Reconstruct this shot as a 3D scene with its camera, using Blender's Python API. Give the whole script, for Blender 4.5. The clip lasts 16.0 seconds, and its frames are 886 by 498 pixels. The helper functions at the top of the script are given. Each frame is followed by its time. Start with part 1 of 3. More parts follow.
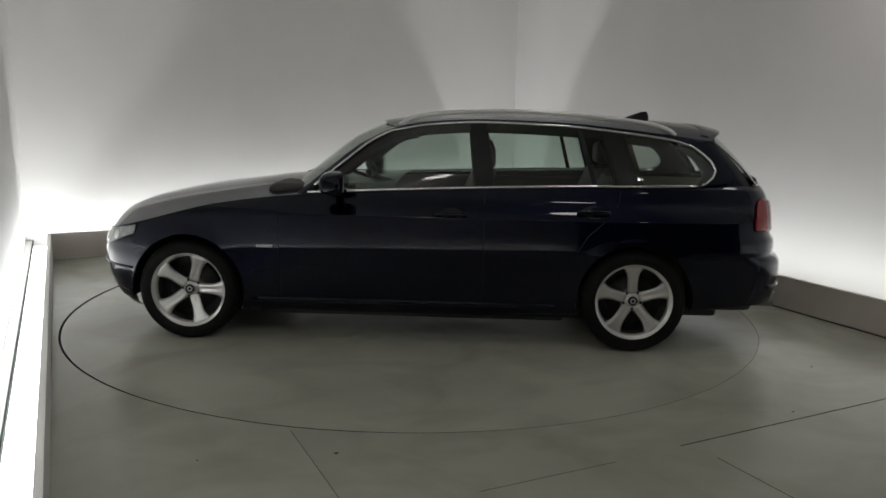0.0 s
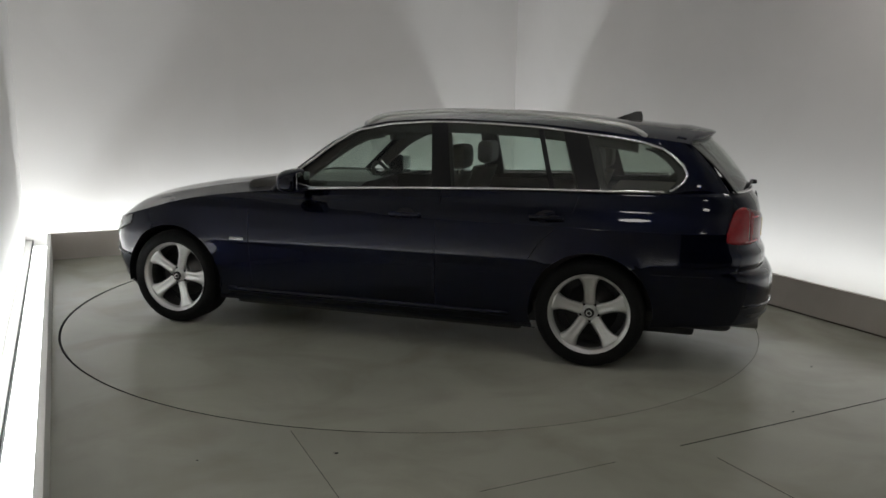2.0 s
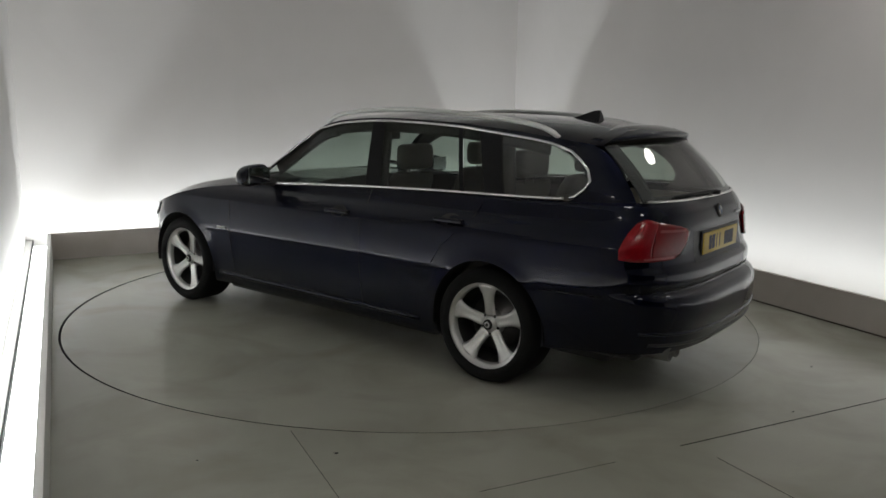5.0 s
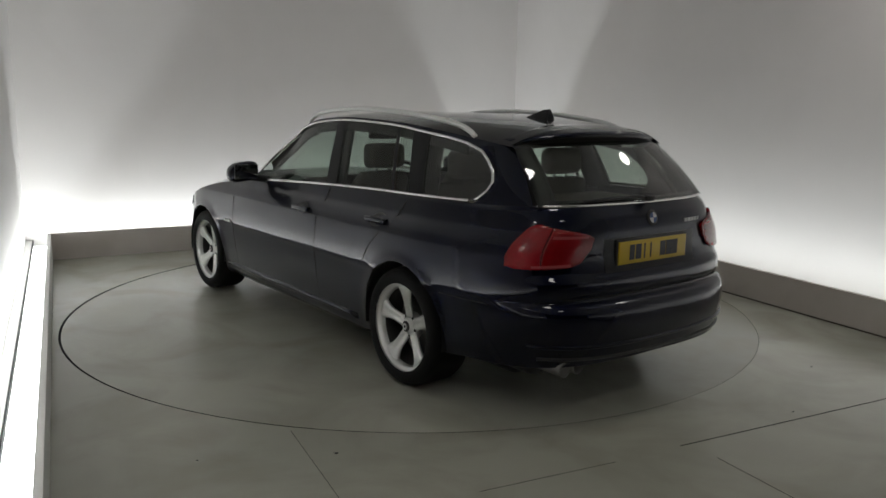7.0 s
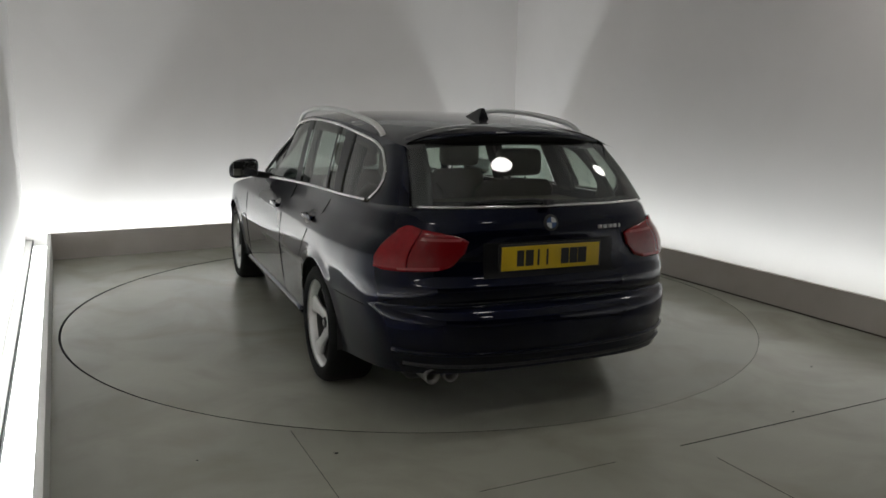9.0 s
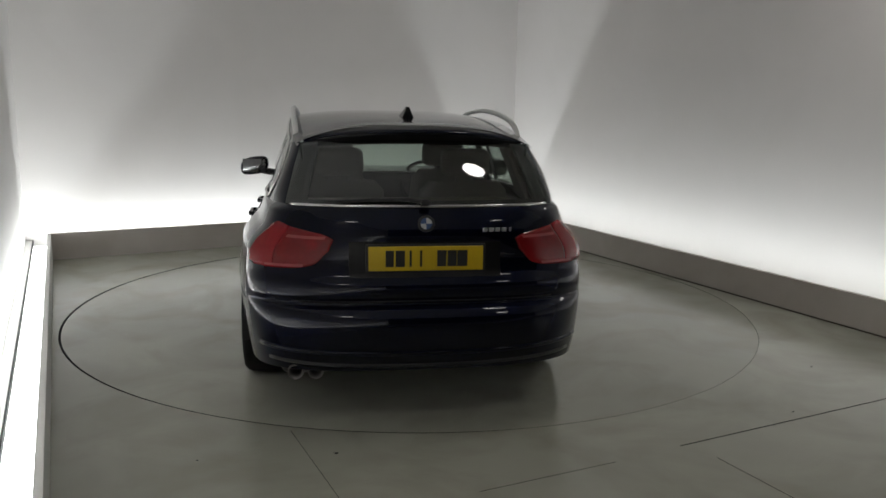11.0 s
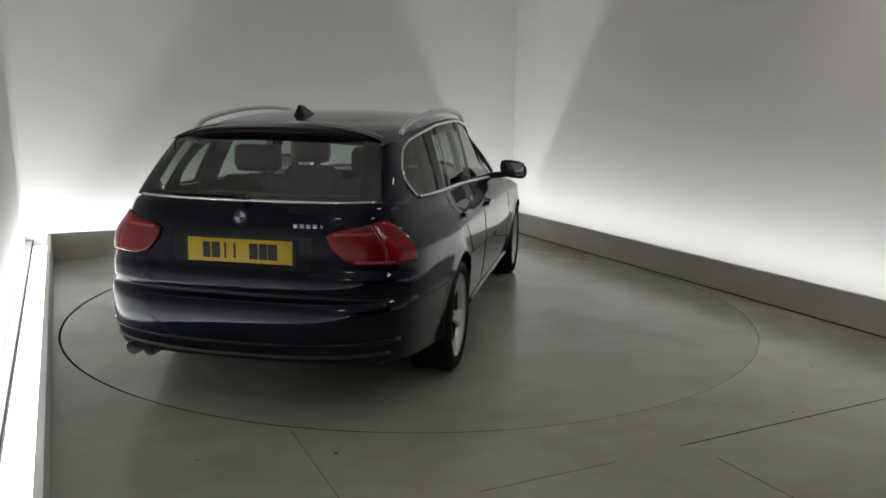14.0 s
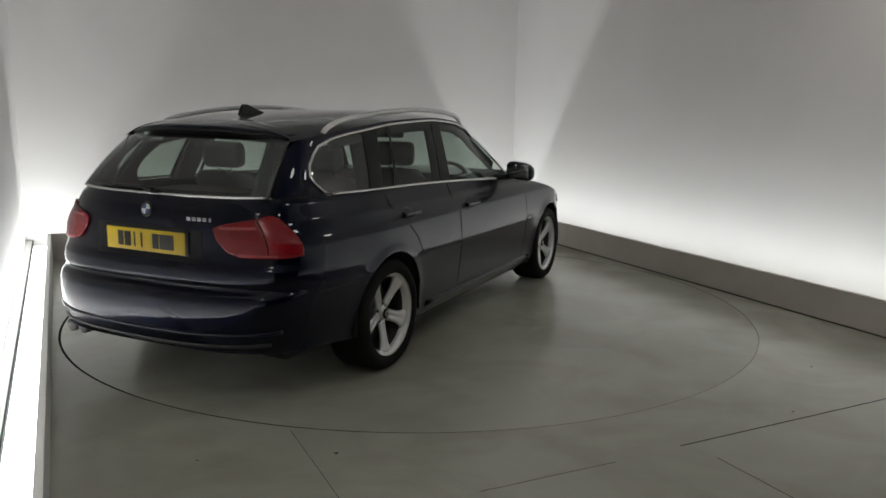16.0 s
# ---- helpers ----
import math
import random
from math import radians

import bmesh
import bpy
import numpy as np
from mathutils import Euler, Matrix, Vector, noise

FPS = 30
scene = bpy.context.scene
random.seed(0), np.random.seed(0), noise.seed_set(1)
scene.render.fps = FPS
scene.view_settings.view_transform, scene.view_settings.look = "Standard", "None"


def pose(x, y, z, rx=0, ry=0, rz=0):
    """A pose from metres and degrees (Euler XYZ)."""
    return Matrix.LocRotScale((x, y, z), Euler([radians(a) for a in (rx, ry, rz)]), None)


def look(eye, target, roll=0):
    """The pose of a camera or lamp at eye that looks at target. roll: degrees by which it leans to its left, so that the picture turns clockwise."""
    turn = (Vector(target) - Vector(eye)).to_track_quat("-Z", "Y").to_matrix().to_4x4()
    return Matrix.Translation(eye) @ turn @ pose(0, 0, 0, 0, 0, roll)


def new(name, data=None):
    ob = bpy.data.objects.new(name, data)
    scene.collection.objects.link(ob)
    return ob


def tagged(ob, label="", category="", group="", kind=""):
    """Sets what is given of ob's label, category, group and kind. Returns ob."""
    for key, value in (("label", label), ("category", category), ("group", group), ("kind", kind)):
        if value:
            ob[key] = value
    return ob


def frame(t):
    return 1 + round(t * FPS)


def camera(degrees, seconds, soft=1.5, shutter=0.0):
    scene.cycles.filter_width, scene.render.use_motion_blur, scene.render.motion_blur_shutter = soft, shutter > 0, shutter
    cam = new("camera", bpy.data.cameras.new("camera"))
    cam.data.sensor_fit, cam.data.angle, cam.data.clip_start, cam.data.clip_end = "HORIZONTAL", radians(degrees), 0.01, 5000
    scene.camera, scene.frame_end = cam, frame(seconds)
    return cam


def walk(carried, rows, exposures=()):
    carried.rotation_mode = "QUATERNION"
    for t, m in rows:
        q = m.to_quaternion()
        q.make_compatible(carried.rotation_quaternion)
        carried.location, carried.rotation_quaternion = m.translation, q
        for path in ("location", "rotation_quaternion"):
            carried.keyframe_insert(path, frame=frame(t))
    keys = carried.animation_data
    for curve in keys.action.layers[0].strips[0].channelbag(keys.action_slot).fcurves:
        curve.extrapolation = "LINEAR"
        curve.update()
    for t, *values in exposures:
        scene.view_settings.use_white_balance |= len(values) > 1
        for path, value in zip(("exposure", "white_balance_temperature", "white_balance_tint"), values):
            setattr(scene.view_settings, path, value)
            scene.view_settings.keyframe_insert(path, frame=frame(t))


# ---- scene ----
EYE = (0.0, -5.809, 1.457)
YAW, PITCH, ROLL = 2.0903, -10.157, 0.975
cam = camera(59.56, 16.0, soft=1.6)
aim = Vector((math.sin(radians(YAW)) * math.cos(radians(PITCH)), math.cos(radians(YAW)) * math.cos(radians(PITCH)), math.sin(radians(PITCH))))
STAND = look(EYE, Vector(EYE) + aim, ROLL)
walk(cam, [(0, STAND), (16, STAND)], [(0, 0.0), (16, 0.0)])

# ---- light ----
world = bpy.data.worlds.new("world")
scene.world = world
world.use_nodes = True
world.node_tree.nodes["Background"].inputs[0].default_value = (0.5, 0.5, 0.5, 1)
world.node_tree.nodes["Background"].inputs[1].default_value = 0.0
COVE = 6.5        # watts per metre of light strip behind the kerbs
DOWNLIGHT = 3.0   # watts of each round ceiling lamp, the two added fill lamps included

# plan of the room: each side's outward normal, where its kerb stands and where its wall stands
UL, UR, NB = Vector((-0.912, -0.412)), Vector((0.9165, 0.400)), Vector((-0.486, 0.874))
NF = Vector((0.41, -0.912))
KERB = [(NB, 2.98), (UR, 2.535), (NF, 8.2), (UL, 2.505)]
WALL = [(NB, 3.40), (UR, 3.04), (NF, 8.5), (UL, 2.735)]
KERB_H, CEILING_H = 0.25, 3.0


def cross(a, b):
    (n, d), (m, e) = a, b
    k = n.x * m.y - n.y * m.x
    return Vector(((d * m.y - e * n.y) / k, (n.x * e - m.x * d) / k))


def corners(sides, more=0.0):
    s = [(n, d + more) for n, d in sides]
    return [cross(s[i - 1], s[i]) for i in range(4)]


# ---- materials ----
def nodes_of(name):
    m = bpy.data.materials.new(name)
    m.use_nodes = True
    return m, m.node_tree.nodes, m.node_tree.links, m.node_tree.nodes["Principled BSDF"]


def plain(name, colour, rough=0.5, metal=0.0, coat=0.0, bump=0.0, scale=60.0, vary=0.12, spec=0.5):
    m, n, l, b = nodes_of(name)
    b.inputs["Roughness"].default_value = rough
    b.inputs["Metallic"].default_value = metal
    b.inputs["Coat Weight"].default_value = coat
    b.inputs["Coat Roughness"].default_value = 0.03
    b.inputs["Coat IOR"].default_value = 1.36
    b.inputs["Specular IOR Level"].default_value = spec
    co = n.new("ShaderNodeTexCoord")
    tx = n.new("ShaderNodeTexNoise")
    tx.inputs["Scale"].default_value = scale
    tx.inputs["Detail"].default_value = 4
    l.new(co.outputs["Object"], tx.inputs["Vector"])
    mix = n.new("ShaderNodeMix")
    mix.data_type = "RGBA"
    mix.inputs["A"].default_value = (*[c * (1 - vary) for c in colour], 1)
    mix.inputs["B"].default_value = (*[min(1, c * (1 + vary)) for c in colour], 1)
    l.new(tx.outputs["Fac"], mix.inputs["Factor"])
    l.new(mix.outputs["Result"], b.inputs["Base Color"])
    if bump:
        bp = n.new("ShaderNodeBump")
        bp.inputs["Strength"].default_value = bump
        bp.inputs["Distance"].default_value = 0.004
        l.new(tx.outputs["Fac"], bp.inputs["Height"])
        l.new(bp.outputs["Normal"], b.inputs["Normal"])
    return m


def surface(name, dark, light, scale, rough, bump=0.1, fine=40.0, stain=0.5):
    """A painted or cast surface: clouds of two sizes, uneven gloss and fine relief."""
    m, n, l, b = nodes_of(name)
    co = n.new("ShaderNodeTexCoord")
    big, small, worn = (n.new("ShaderNodeTexNoise") for _ in range(3))
    for t, s, d in ((big, scale, 5), (small, fine, 6), (worn, scale * 2.7, 8)):
        t.inputs["Scale"].default_value = s
        t.inputs["Detail"].default_value = d
        l.new(co.outputs["Object"], t.inputs["Vector"])
    worn.inputs["Distortion"].default_value = 0.8
    ramp = n.new("ShaderNodeValToRGB")
    ramp.color_ramp.elements[0].position, ramp.color_ramp.elements[1].position = 0.32, 0.68
    ramp.color_ramp.elements[0].color, ramp.color_ramp.elements[1].color = (*dark, 1), (*light, 1)
    l.new(big.outputs["Fac"], ramp.inputs["Fac"])
    mix = n.new("ShaderNodeMix")
    mix.data_type, mix.blend_type = "RGBA", "MULTIPLY"
    mix.inputs["Factor"].default_value = stain
    spot = n.new("ShaderNodeValToRGB")
    spot.color_ramp.elements[0].position, spot.color_ramp.elements[1].position = 0.36, 0.56
    spot.color_ramp.elements[0].color, spot.color_ramp.elements[1].color = (0.72, 0.70, 0.66, 1), (1, 1, 1, 1)
    l.new(worn.outputs["Fac"], spot.inputs["Fac"])
    l.new(ramp.outputs["Color"], mix.inputs["A"])
    l.new(spot.outputs["Color"], mix.inputs["B"])
    l.new(mix.outputs["Result"], b.inputs["Base Color"])
    mr = n.new("ShaderNodeMapRange")
    mr.inputs["To Min"].default_value, mr.inputs["To Max"].default_value = rough[0], rough[1]
    l.new(worn.outputs["Fac"], mr.inputs["Value"])
    l.new(mr.outputs["Result"], b.inputs["Roughness"])
    bp = n.new("ShaderNodeBump")
    bp.inputs["Strength"].default_value, bp.inputs["Distance"].default_value = bump, 0.003
    l.new(small.outputs["Fac"], bp.inputs["Height"])
    l.new(bp.outputs["Normal"], b.inputs["Normal"])
    return m


def glow(name, colour, strength):
    m, n, l, b = nodes_of(name)
    b.inputs["Base Color"].default_value = (0.8, 0.8, 0.8, 1)
    b.inputs["Emission Color"].default_value = (*colour, 1)
    b.inputs["Emission Strength"].default_value = strength
    return m


def window_glass(name, tint, least=0.045):
    """A thin pane: tinted see-through with a mirror gloss that grows towards grazing view."""
    m, n, l, b = nodes_of(name)
    n.remove(b)
    clear, shine, mix, lw, pw, ma = (n.new("ShaderNode" + k) for k in ("BsdfTransparent", "BsdfGlossy", "MixShader", "LayerWeight", "Math", "Math"))
    clear.inputs[0].default_value = (*tint, 1)
    shine.inputs[0].default_value = (1, 1, 1, 1)
    shine.inputs["Roughness"].default_value = 0.015
    lw.inputs["Blend"].default_value = 0.5
    pw.operation, ma.operation = "POWER", "MULTIPLY_ADD"
    pw.inputs[1].default_value = 5.0
    ma.inputs[1].default_value, ma.inputs[2].default_value = 0.9, least
    l.new(lw.outputs["Facing"], pw.inputs[0])
    l.new(pw.outputs[0], ma.inputs[0])
    l.new(ma.outputs[0], mix.inputs[0])
    l.new(clear.outputs[0], mix.inputs[1])
    l.new(shine.outputs[0], mix.inputs[2])
    l.new(mix.outputs[0], n["Material Output"].inputs[0])
    return m


M_FLOOR = surface("painted_concrete", (0.375, 0.375, 0.318), (0.495, 0.495, 0.425), 0.55, (0.15, 0.30), 0.03, 55, 0.6)
M_DISC = surface("turntable_paint", (0.375, 0.375, 0.318), (0.495, 0.495, 0.425), 0.6, (0.15, 0.30), 0.03, 55, 0.5)
M_WALL = surface("white_wall_paint", (0.75, 0.718, 0.706), (0.785, 0.753, 0.740), 0.4, (0.7, 0.85), 0.05, 30, 0.08)
M_CEIL = surface("ceiling_paint", (0.55, 0.530, 0.520), (0.60, 0.580, 0.567), 0.5, (0.8, 0.9), 0.05, 30, 0.1)
M_DARKWALL = surface("unseen_wall_dark", (0.018, 0.018, 0.018), (0.028, 0.028, 0.028), 0.5, (0.7, 0.85), 0.05, 30, 0.1)
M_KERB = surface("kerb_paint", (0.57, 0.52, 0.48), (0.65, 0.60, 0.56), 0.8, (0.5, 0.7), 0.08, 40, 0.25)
M_PIT = plain("dark_gap", (0.012, 0.012, 0.012), 0.9)
M_SEAM = plain("seam_brown", (0.09, 0.075, 0.06), 0.9, vary=0.7, scale=9)
M_DULL = plain("dull_chrome", (0.42, 0.42, 0.42), 0.3, 0.9)
M_MIRROR = plain("mirror_silver", (0.30, 0.31, 0.32), 0.03, 1.0)
M_STRIP = glow("light_strip", (0.96, 1.0, 0.98), 7.0)
M_LAMP = glow("lamp_diffuser", (0.97, 1.0, 0.95), 3.0)
M_TRIM = plain("white_trim_and_kerb_glow", (0.75, 0.75, 0.73), 0.4, 0.0, vary=0.04)
M_PAINT = plain("dark_blue_paint", (0.0014, 0.0027, 0.0125), 0.42, 0.85, 1.0, vary=0.3, scale=900, spec=0.05)
M_BLACK = plain("black_plastic", (0.012, 0.012, 0.013), 0.45, bump=0.1, scale=300)
M_GLOSSBLACK = plain("gloss_black_trim", (0.006, 0.006, 0.007), 0.3, spec=0.3)
M_TYRE = plain("tyre_rubber", (0.005, 0.005, 0.005), 0.75, spec=0.2, bump=0.3, scale=120)
M_ALLOY = plain("silver_alloy", (0.62, 0.62, 0.61), 0.32, 0.75, 0.3, vary=0.05)
M_STEEL = plain("brake_steel", (0.16, 0.155, 0.15), 0.4, 0.9)
# Barrel colour is darkened to hold the shade between the spokes.
M_BARREL = plain("shade_dark_rim_barrel", (0.06, 0.058, 0.056), 0.5, 0.5)
M_CHROME = plain("satin_chrome", (0.78, 0.78, 0.77), 0.16, 1.0, vary=0.03)
M_RAIL = plain("satin_silver_rail", (0.80, 0.80, 0.79), 0.38, 0.55, vary=0.03)
M_GLASS = window_glass("tinted_glass", (0.56, 0.63, 0.585))
M_PRIVACY = window_glass("rear_glass", (0.55, 0.61, 0.56), 0.10)
M_SEAT = plain("dark_leather", (0.17, 0.15, 0.12), 0.5, bump=0.2, scale=90)
M_CABIN = plain("cabin_plastic", (0.045, 0.042, 0.037), 0.6)
M_BEIGE = plain("beige_cloth", (0.24, 0.20, 0.155), 0.8, bump=0.2, scale=120)
M_LINER = plain("beige_headlining", (0.30, 0.28, 0.25), 0.9)
M_RED = plain("red_lamp_lens", (0.26, 0.002, 0.007), 0.2, 0.0, 0.3, vary=0.2, scale=40)
M_REDDARK = plain("dark_red_lens", (0.20, 0.002, 0.005), 0.18, 0.0, 0.3, vary=0.2, scale=40)
M_PALE = plain("pale_lens", (0.36, 0.06, 0.065), 0.15, coat=0.5)
M_CLEAR = plain("headlamp_lens", (0.36, 0.365, 0.375), 0.12, 0.3, 0.8, vary=0.6, scale=22)
M_PLATE = plain("yellow_plate", (0.52, 0.36, 0.008), 0.35, vary=0.05)
M_INK = plain("black_ink", (0.01, 0.01, 0.01), 0.5)
M_BLUE = plain("badge_blue", (0.03, 0.07, 0.18), 0.3)
M_WHITE = plain("badge_white", (0.5, 0.5, 0.5), 0.3)


# ---- mesh helpers ----
def mesh_of(name, verts, faces, smooth=True):
    me = bpy.data.meshes.new(name)
    me.from_pydata([tuple(v) for v in verts], [], faces)
    me.update()
    if smooth:
        me.polygons.foreach_set("use_smooth", [True] * len(me.polygons))
    return me


def part(name, bm, material, parent=None, label=""):
    """Links a bmesh or a mesh as one object, under a thing or a part."""
    if isinstance(bm, bmesh.types.BMesh):
        me = bpy.data.meshes.new(name)
        bm.to_mesh(me)
        bm.free()
    else:
        me = bm
    ob = new(name, me)
    me.materials.append(material)
    ob.parent = parent
    return tagged(ob, label) if label else ob


def grid(name, fn, nu, nv, closed_u=False, flip=False):
    """A sheet fn(i/nu, j/nv) as a mesh."""
    vs = [fn(i / nu, j / nv) for i in range(nu + (0 if closed_u else 1)) for j in range(nv + 1)]
    cols = nu if closed_u else nu + 1
    fs = []
    for i in range(nu):
        k = (i + 1) % cols
        for j in range(nv):
            q = (i * (nv + 1) + j, k * (nv + 1) + j, k * (nv + 1) + j + 1, i * (nv + 1) + j + 1)
            fs.append(q[::-1] if flip else q)
    return mesh_of(name, vs, fs)


def thicken(ob, t, offset=-1.0):
    m = ob.modifiers.new("thickness", "SOLIDIFY")
    m.thickness, m.offset = t, offset
    return ob


def box(x0, x1, y0, y1, z0, z1, bevel=0.0, seg=2):
    bm = bmesh.new()
    bmesh.ops.create_cube(bm, size=1)
    for v in bm.verts:
        v.co = Vector(((x0 + x1) / 2 + v.co.x * (x1 - x0), (y0 + y1) / 2 + v.co.y * (y1 - y0), (z0 + z1) / 2 + v.co.z * (z1 - z0)))
    if bevel:
        bmesh.ops.bevel(bm, geom=bm.edges[:], offset=bevel, segments=seg, affect="EDGES", profile=0.6)
        for f in bm.faces:
            f.smooth = True
    return bm


def prism(points, z0, z1, bevel=0.0):
    """An upright block over a plan outline."""
    bm = bmesh.new()
    low = [bm.verts.new((p[0], p[1], z0)) for p in points]
    f = bm.faces.new(low)
    f.normal_update()
    if f.normal.z > 0:
        f.normal_flip()
    r = bmesh.ops.extrude_face_region(bm, geom=[f])
    for v in r["geom"]:
        if isinstance(v, bmesh.types.BMVert):
            v.co.z = z1
    bmesh.ops.recalc_face_normals(bm, faces=bm.faces[:])
    if bevel:
        bmesh.ops.bevel(bm, geom=bm.edges[:], offset=bevel, segments=2, affect="EDGES")
    return bm


def tube(name, pts, r, sides=8, caps=True, flat=1.0):
    """A round (or flattened) bar along a line of points."""
    pts = [Vector(p) for p in pts]
    vs, fs, n = [], [], len(pts)
    for i, p in enumerate(pts):
        d = (pts[min(i + 1, n - 1)] - pts[max(i - 1, 0)]).normalized()
        a = d.cross(Vector((0, 0, 1)))
        a = a.normalized() if a.length > 0.05 else Vector((0, 1, 0))
        b = a.cross(d).normalized()
        for k in range(sides):
            w = 2 * math.pi * k / sides
            vs.append(p + a * math.cos(w) * r * flat + b * math.sin(w) * r)
    for i in range(n - 1):
        for k in range(sides):
            q = (k + 1) % sides
            fs.append((i * sides + k, i * sides + q, (i + 1) * sides + q, (i + 1) * sides + k))
    if caps:
        fs.append(tuple(range(sides))[::-1])
        fs.append(tuple((n - 1) * sides + k for k in range(sides)))
    return mesh_of(name, vs, fs)


def lathe(name, profile, seg=48, axis="y"):
    """A turned shape: profile of (radius, height along the axis)."""
    vs, fs, n = [], [], len(profile)
    for i in range(seg):
        a = 2 * math.pi * i / seg
        for r, h in profile:
            vs.append((r * math.cos(a), h, r * math.sin(a)) if axis == "y" else (r * math.cos(a), r * math.sin(a), h))
    for i in range(seg):
        k = (i + 1) % seg
        for j in range(n - 1):
            fs.append((i * n + j, i * n + j + 1, k * n + j + 1, k * n + j))
    me = mesh_of(name, vs, fs)
    bm = bmesh.new()
    bm.from_mesh(me)
    bmesh.ops.remove_doubles(bm, verts=bm.verts[:], dist=1e-5)
    bmesh.ops.recalc_face_normals(bm, faces=bm.faces[:])
    bm.to_mesh(me)
    bm.free()
    return me


def curve_of(table):
    """A smooth function through (x, value) pairs."""
    xs, ys = [float(a) for a, _ in table], [float(b) for _, b in table]
    if xs[0] > xs[-1]:
        xs, ys = xs[::-1], ys[::-1]
    h = [xs[i + 1] - xs[i] for i in range(len(xs) - 1)]
    s = [(ys[i + 1] - ys[i]) / h[i] for i in range(len(h))]
    g = [s[0]] + [0.0 if s[i - 1] * s[i] <= 0 else 2 * s[i - 1] * s[i] / (s[i - 1] + s[i]) for i in range(1, len(s))] + [s[-1]]

    def f(x):
        if x <= xs[0]:
            return ys[0]
        if x >= xs[-1]:
            return ys[-1]
        i = max(k for k in range(len(h)) if xs[k] <= x)
        t = (x - xs[i]) / h[i]
        return ((2 * t ** 3 - 3 * t ** 2 + 1) * ys[i] + (t ** 3 - 2 * t ** 2 + t) * h[i] * g[i]
                + (3 * t ** 2 - 2 * t ** 3) * ys[i + 1] + (t ** 3 - t ** 2) * h[i] * g[i + 1])
    return f


# ---- the room ----
RING_R = 2.467


def build_floor():
    out, n = corners(WALL, 0.1), 180
    rim = [Vector((RING_R * math.cos(2 * math.pi * i / n), RING_R * math.sin(2 * math.pi * i / n))) for i in range(n)]
    edge = []
    for p in rim:
        d = p.normalized()
        edge.append(d * min((e + 0.1) / d.dot(m) for m, e in WALL if d.dot(m) > 1e-6))
    vs = [(*p, 0) for p in rim] + [(*p, 0) for p in edge]
    fs = []
    for i in range(n):
        k = (i + 1) % n
        fs.append((i, n + i, n + k, k))
    floor = part("floor", mesh_of("floor", vs, fs, False), M_FLOOR)
    tagged(floor, "grey painted concrete floor with scuffs and thin joints", kind="structure")
    # the corners of the room lie outside the fan of faces: fill them
    bm = bmesh.new()
    bm.from_mesh(floor.data)
    known = list(bm.verts)
    for c in out:
        i = max(range(n), key=lambda q: Vector(edge[q]).normalized().dot(Vector(c).normalized()))
        for k in ((i + 1) % n, i - 1):
            a, b = known[n + i], known[n + k % n]
            bm.faces.new((a, b, bm.verts.new((c.x, c.y, 0))))
    bmesh.ops.recalc_face_normals(bm, faces=bm.faces[:])
    bm.to_mesh(floor.data)
    bm.free()
    pit = part("turntable_pit", lathe("turntable_pit", [(0.0, -0.06), (RING_R + 0.0005, -0.06), (RING_R + 0.0005, -0.0008)], 96, "z"), M_PIT)
    tagged(pit, "dark pit under the turntable", kind="structure")
    U, V = Vector((0.912, 0.411)), Vector((-0.411, 0.912))
    for u0, v0, u1, v1, w in ((-1.0, -2.86, -0.35, -2.87, 0.0022), (0.02, -2.86, 3.0, -2.855, 0.006), (-1.515, -2.0, -1.515, -4.6, 0.0018),
                              (0.08, -3.02, 0.10, -5.5, 0.003)):
        a, b = U * u0 + V * v0, U * u1 + V * v1
        d = (b - a).normalized()
        s = Vector((-d.y, d.x)) * w / 2
        j = part("floor_joint", prism([a - s, b - s, b + s, a + s], 0.0004, 0.0012), M_PIT, floor)
    for x, y, r in ((-0.33, -2.68, 0.010), (1.9, -2.2, 0.006), (-0.9, -2.75, 0.005), (2.35, -1.5, 0.007)):
        part("floor_chip", prism([(x + r * math.cos(a) * (1 + 0.3 * math.sin(3 * a)), y + r * math.sin(a) * 0.7) for a in [k * 0.7 for k in range(9)]], 0.0004, 0.0016), M_PIT, floor)
    return floor


def build_disc():
    # the disc sits a little off the middle of its hole, so the gap is wider on one side
    r = RING_R - 0.0108
    me = lathe("turntable_disc", [(0, 0.0), (0.8, 0.0), (1.7, 0.0), (r, 0.0)], 180, "z")
    ob = part("turntable_disc", me, M_DISC)
    part("rim", lathe("rim", [(r - 0.0004, -0.0004), (r - 0.0004, -0.055)], 180, "z"), M_PIT, ob)
    tagged(ob, "round grey painted turntable disc set flush in the floor", "turntable")
    return ob


def run(side_a, prev_a, next_a, d0, d1, prev_d, next_d):
    """Plan outline of a strip along one side, mitred into its neighbours."""
    n = side_a
    return [cross((prev_a, prev_d[0]), (n, d0)), cross((n, d0), (next_a, next_d[0])),
            cross((n, d1), (next_a, next_d[1])), cross((prev_a, prev_d[1]), (n, d1))]


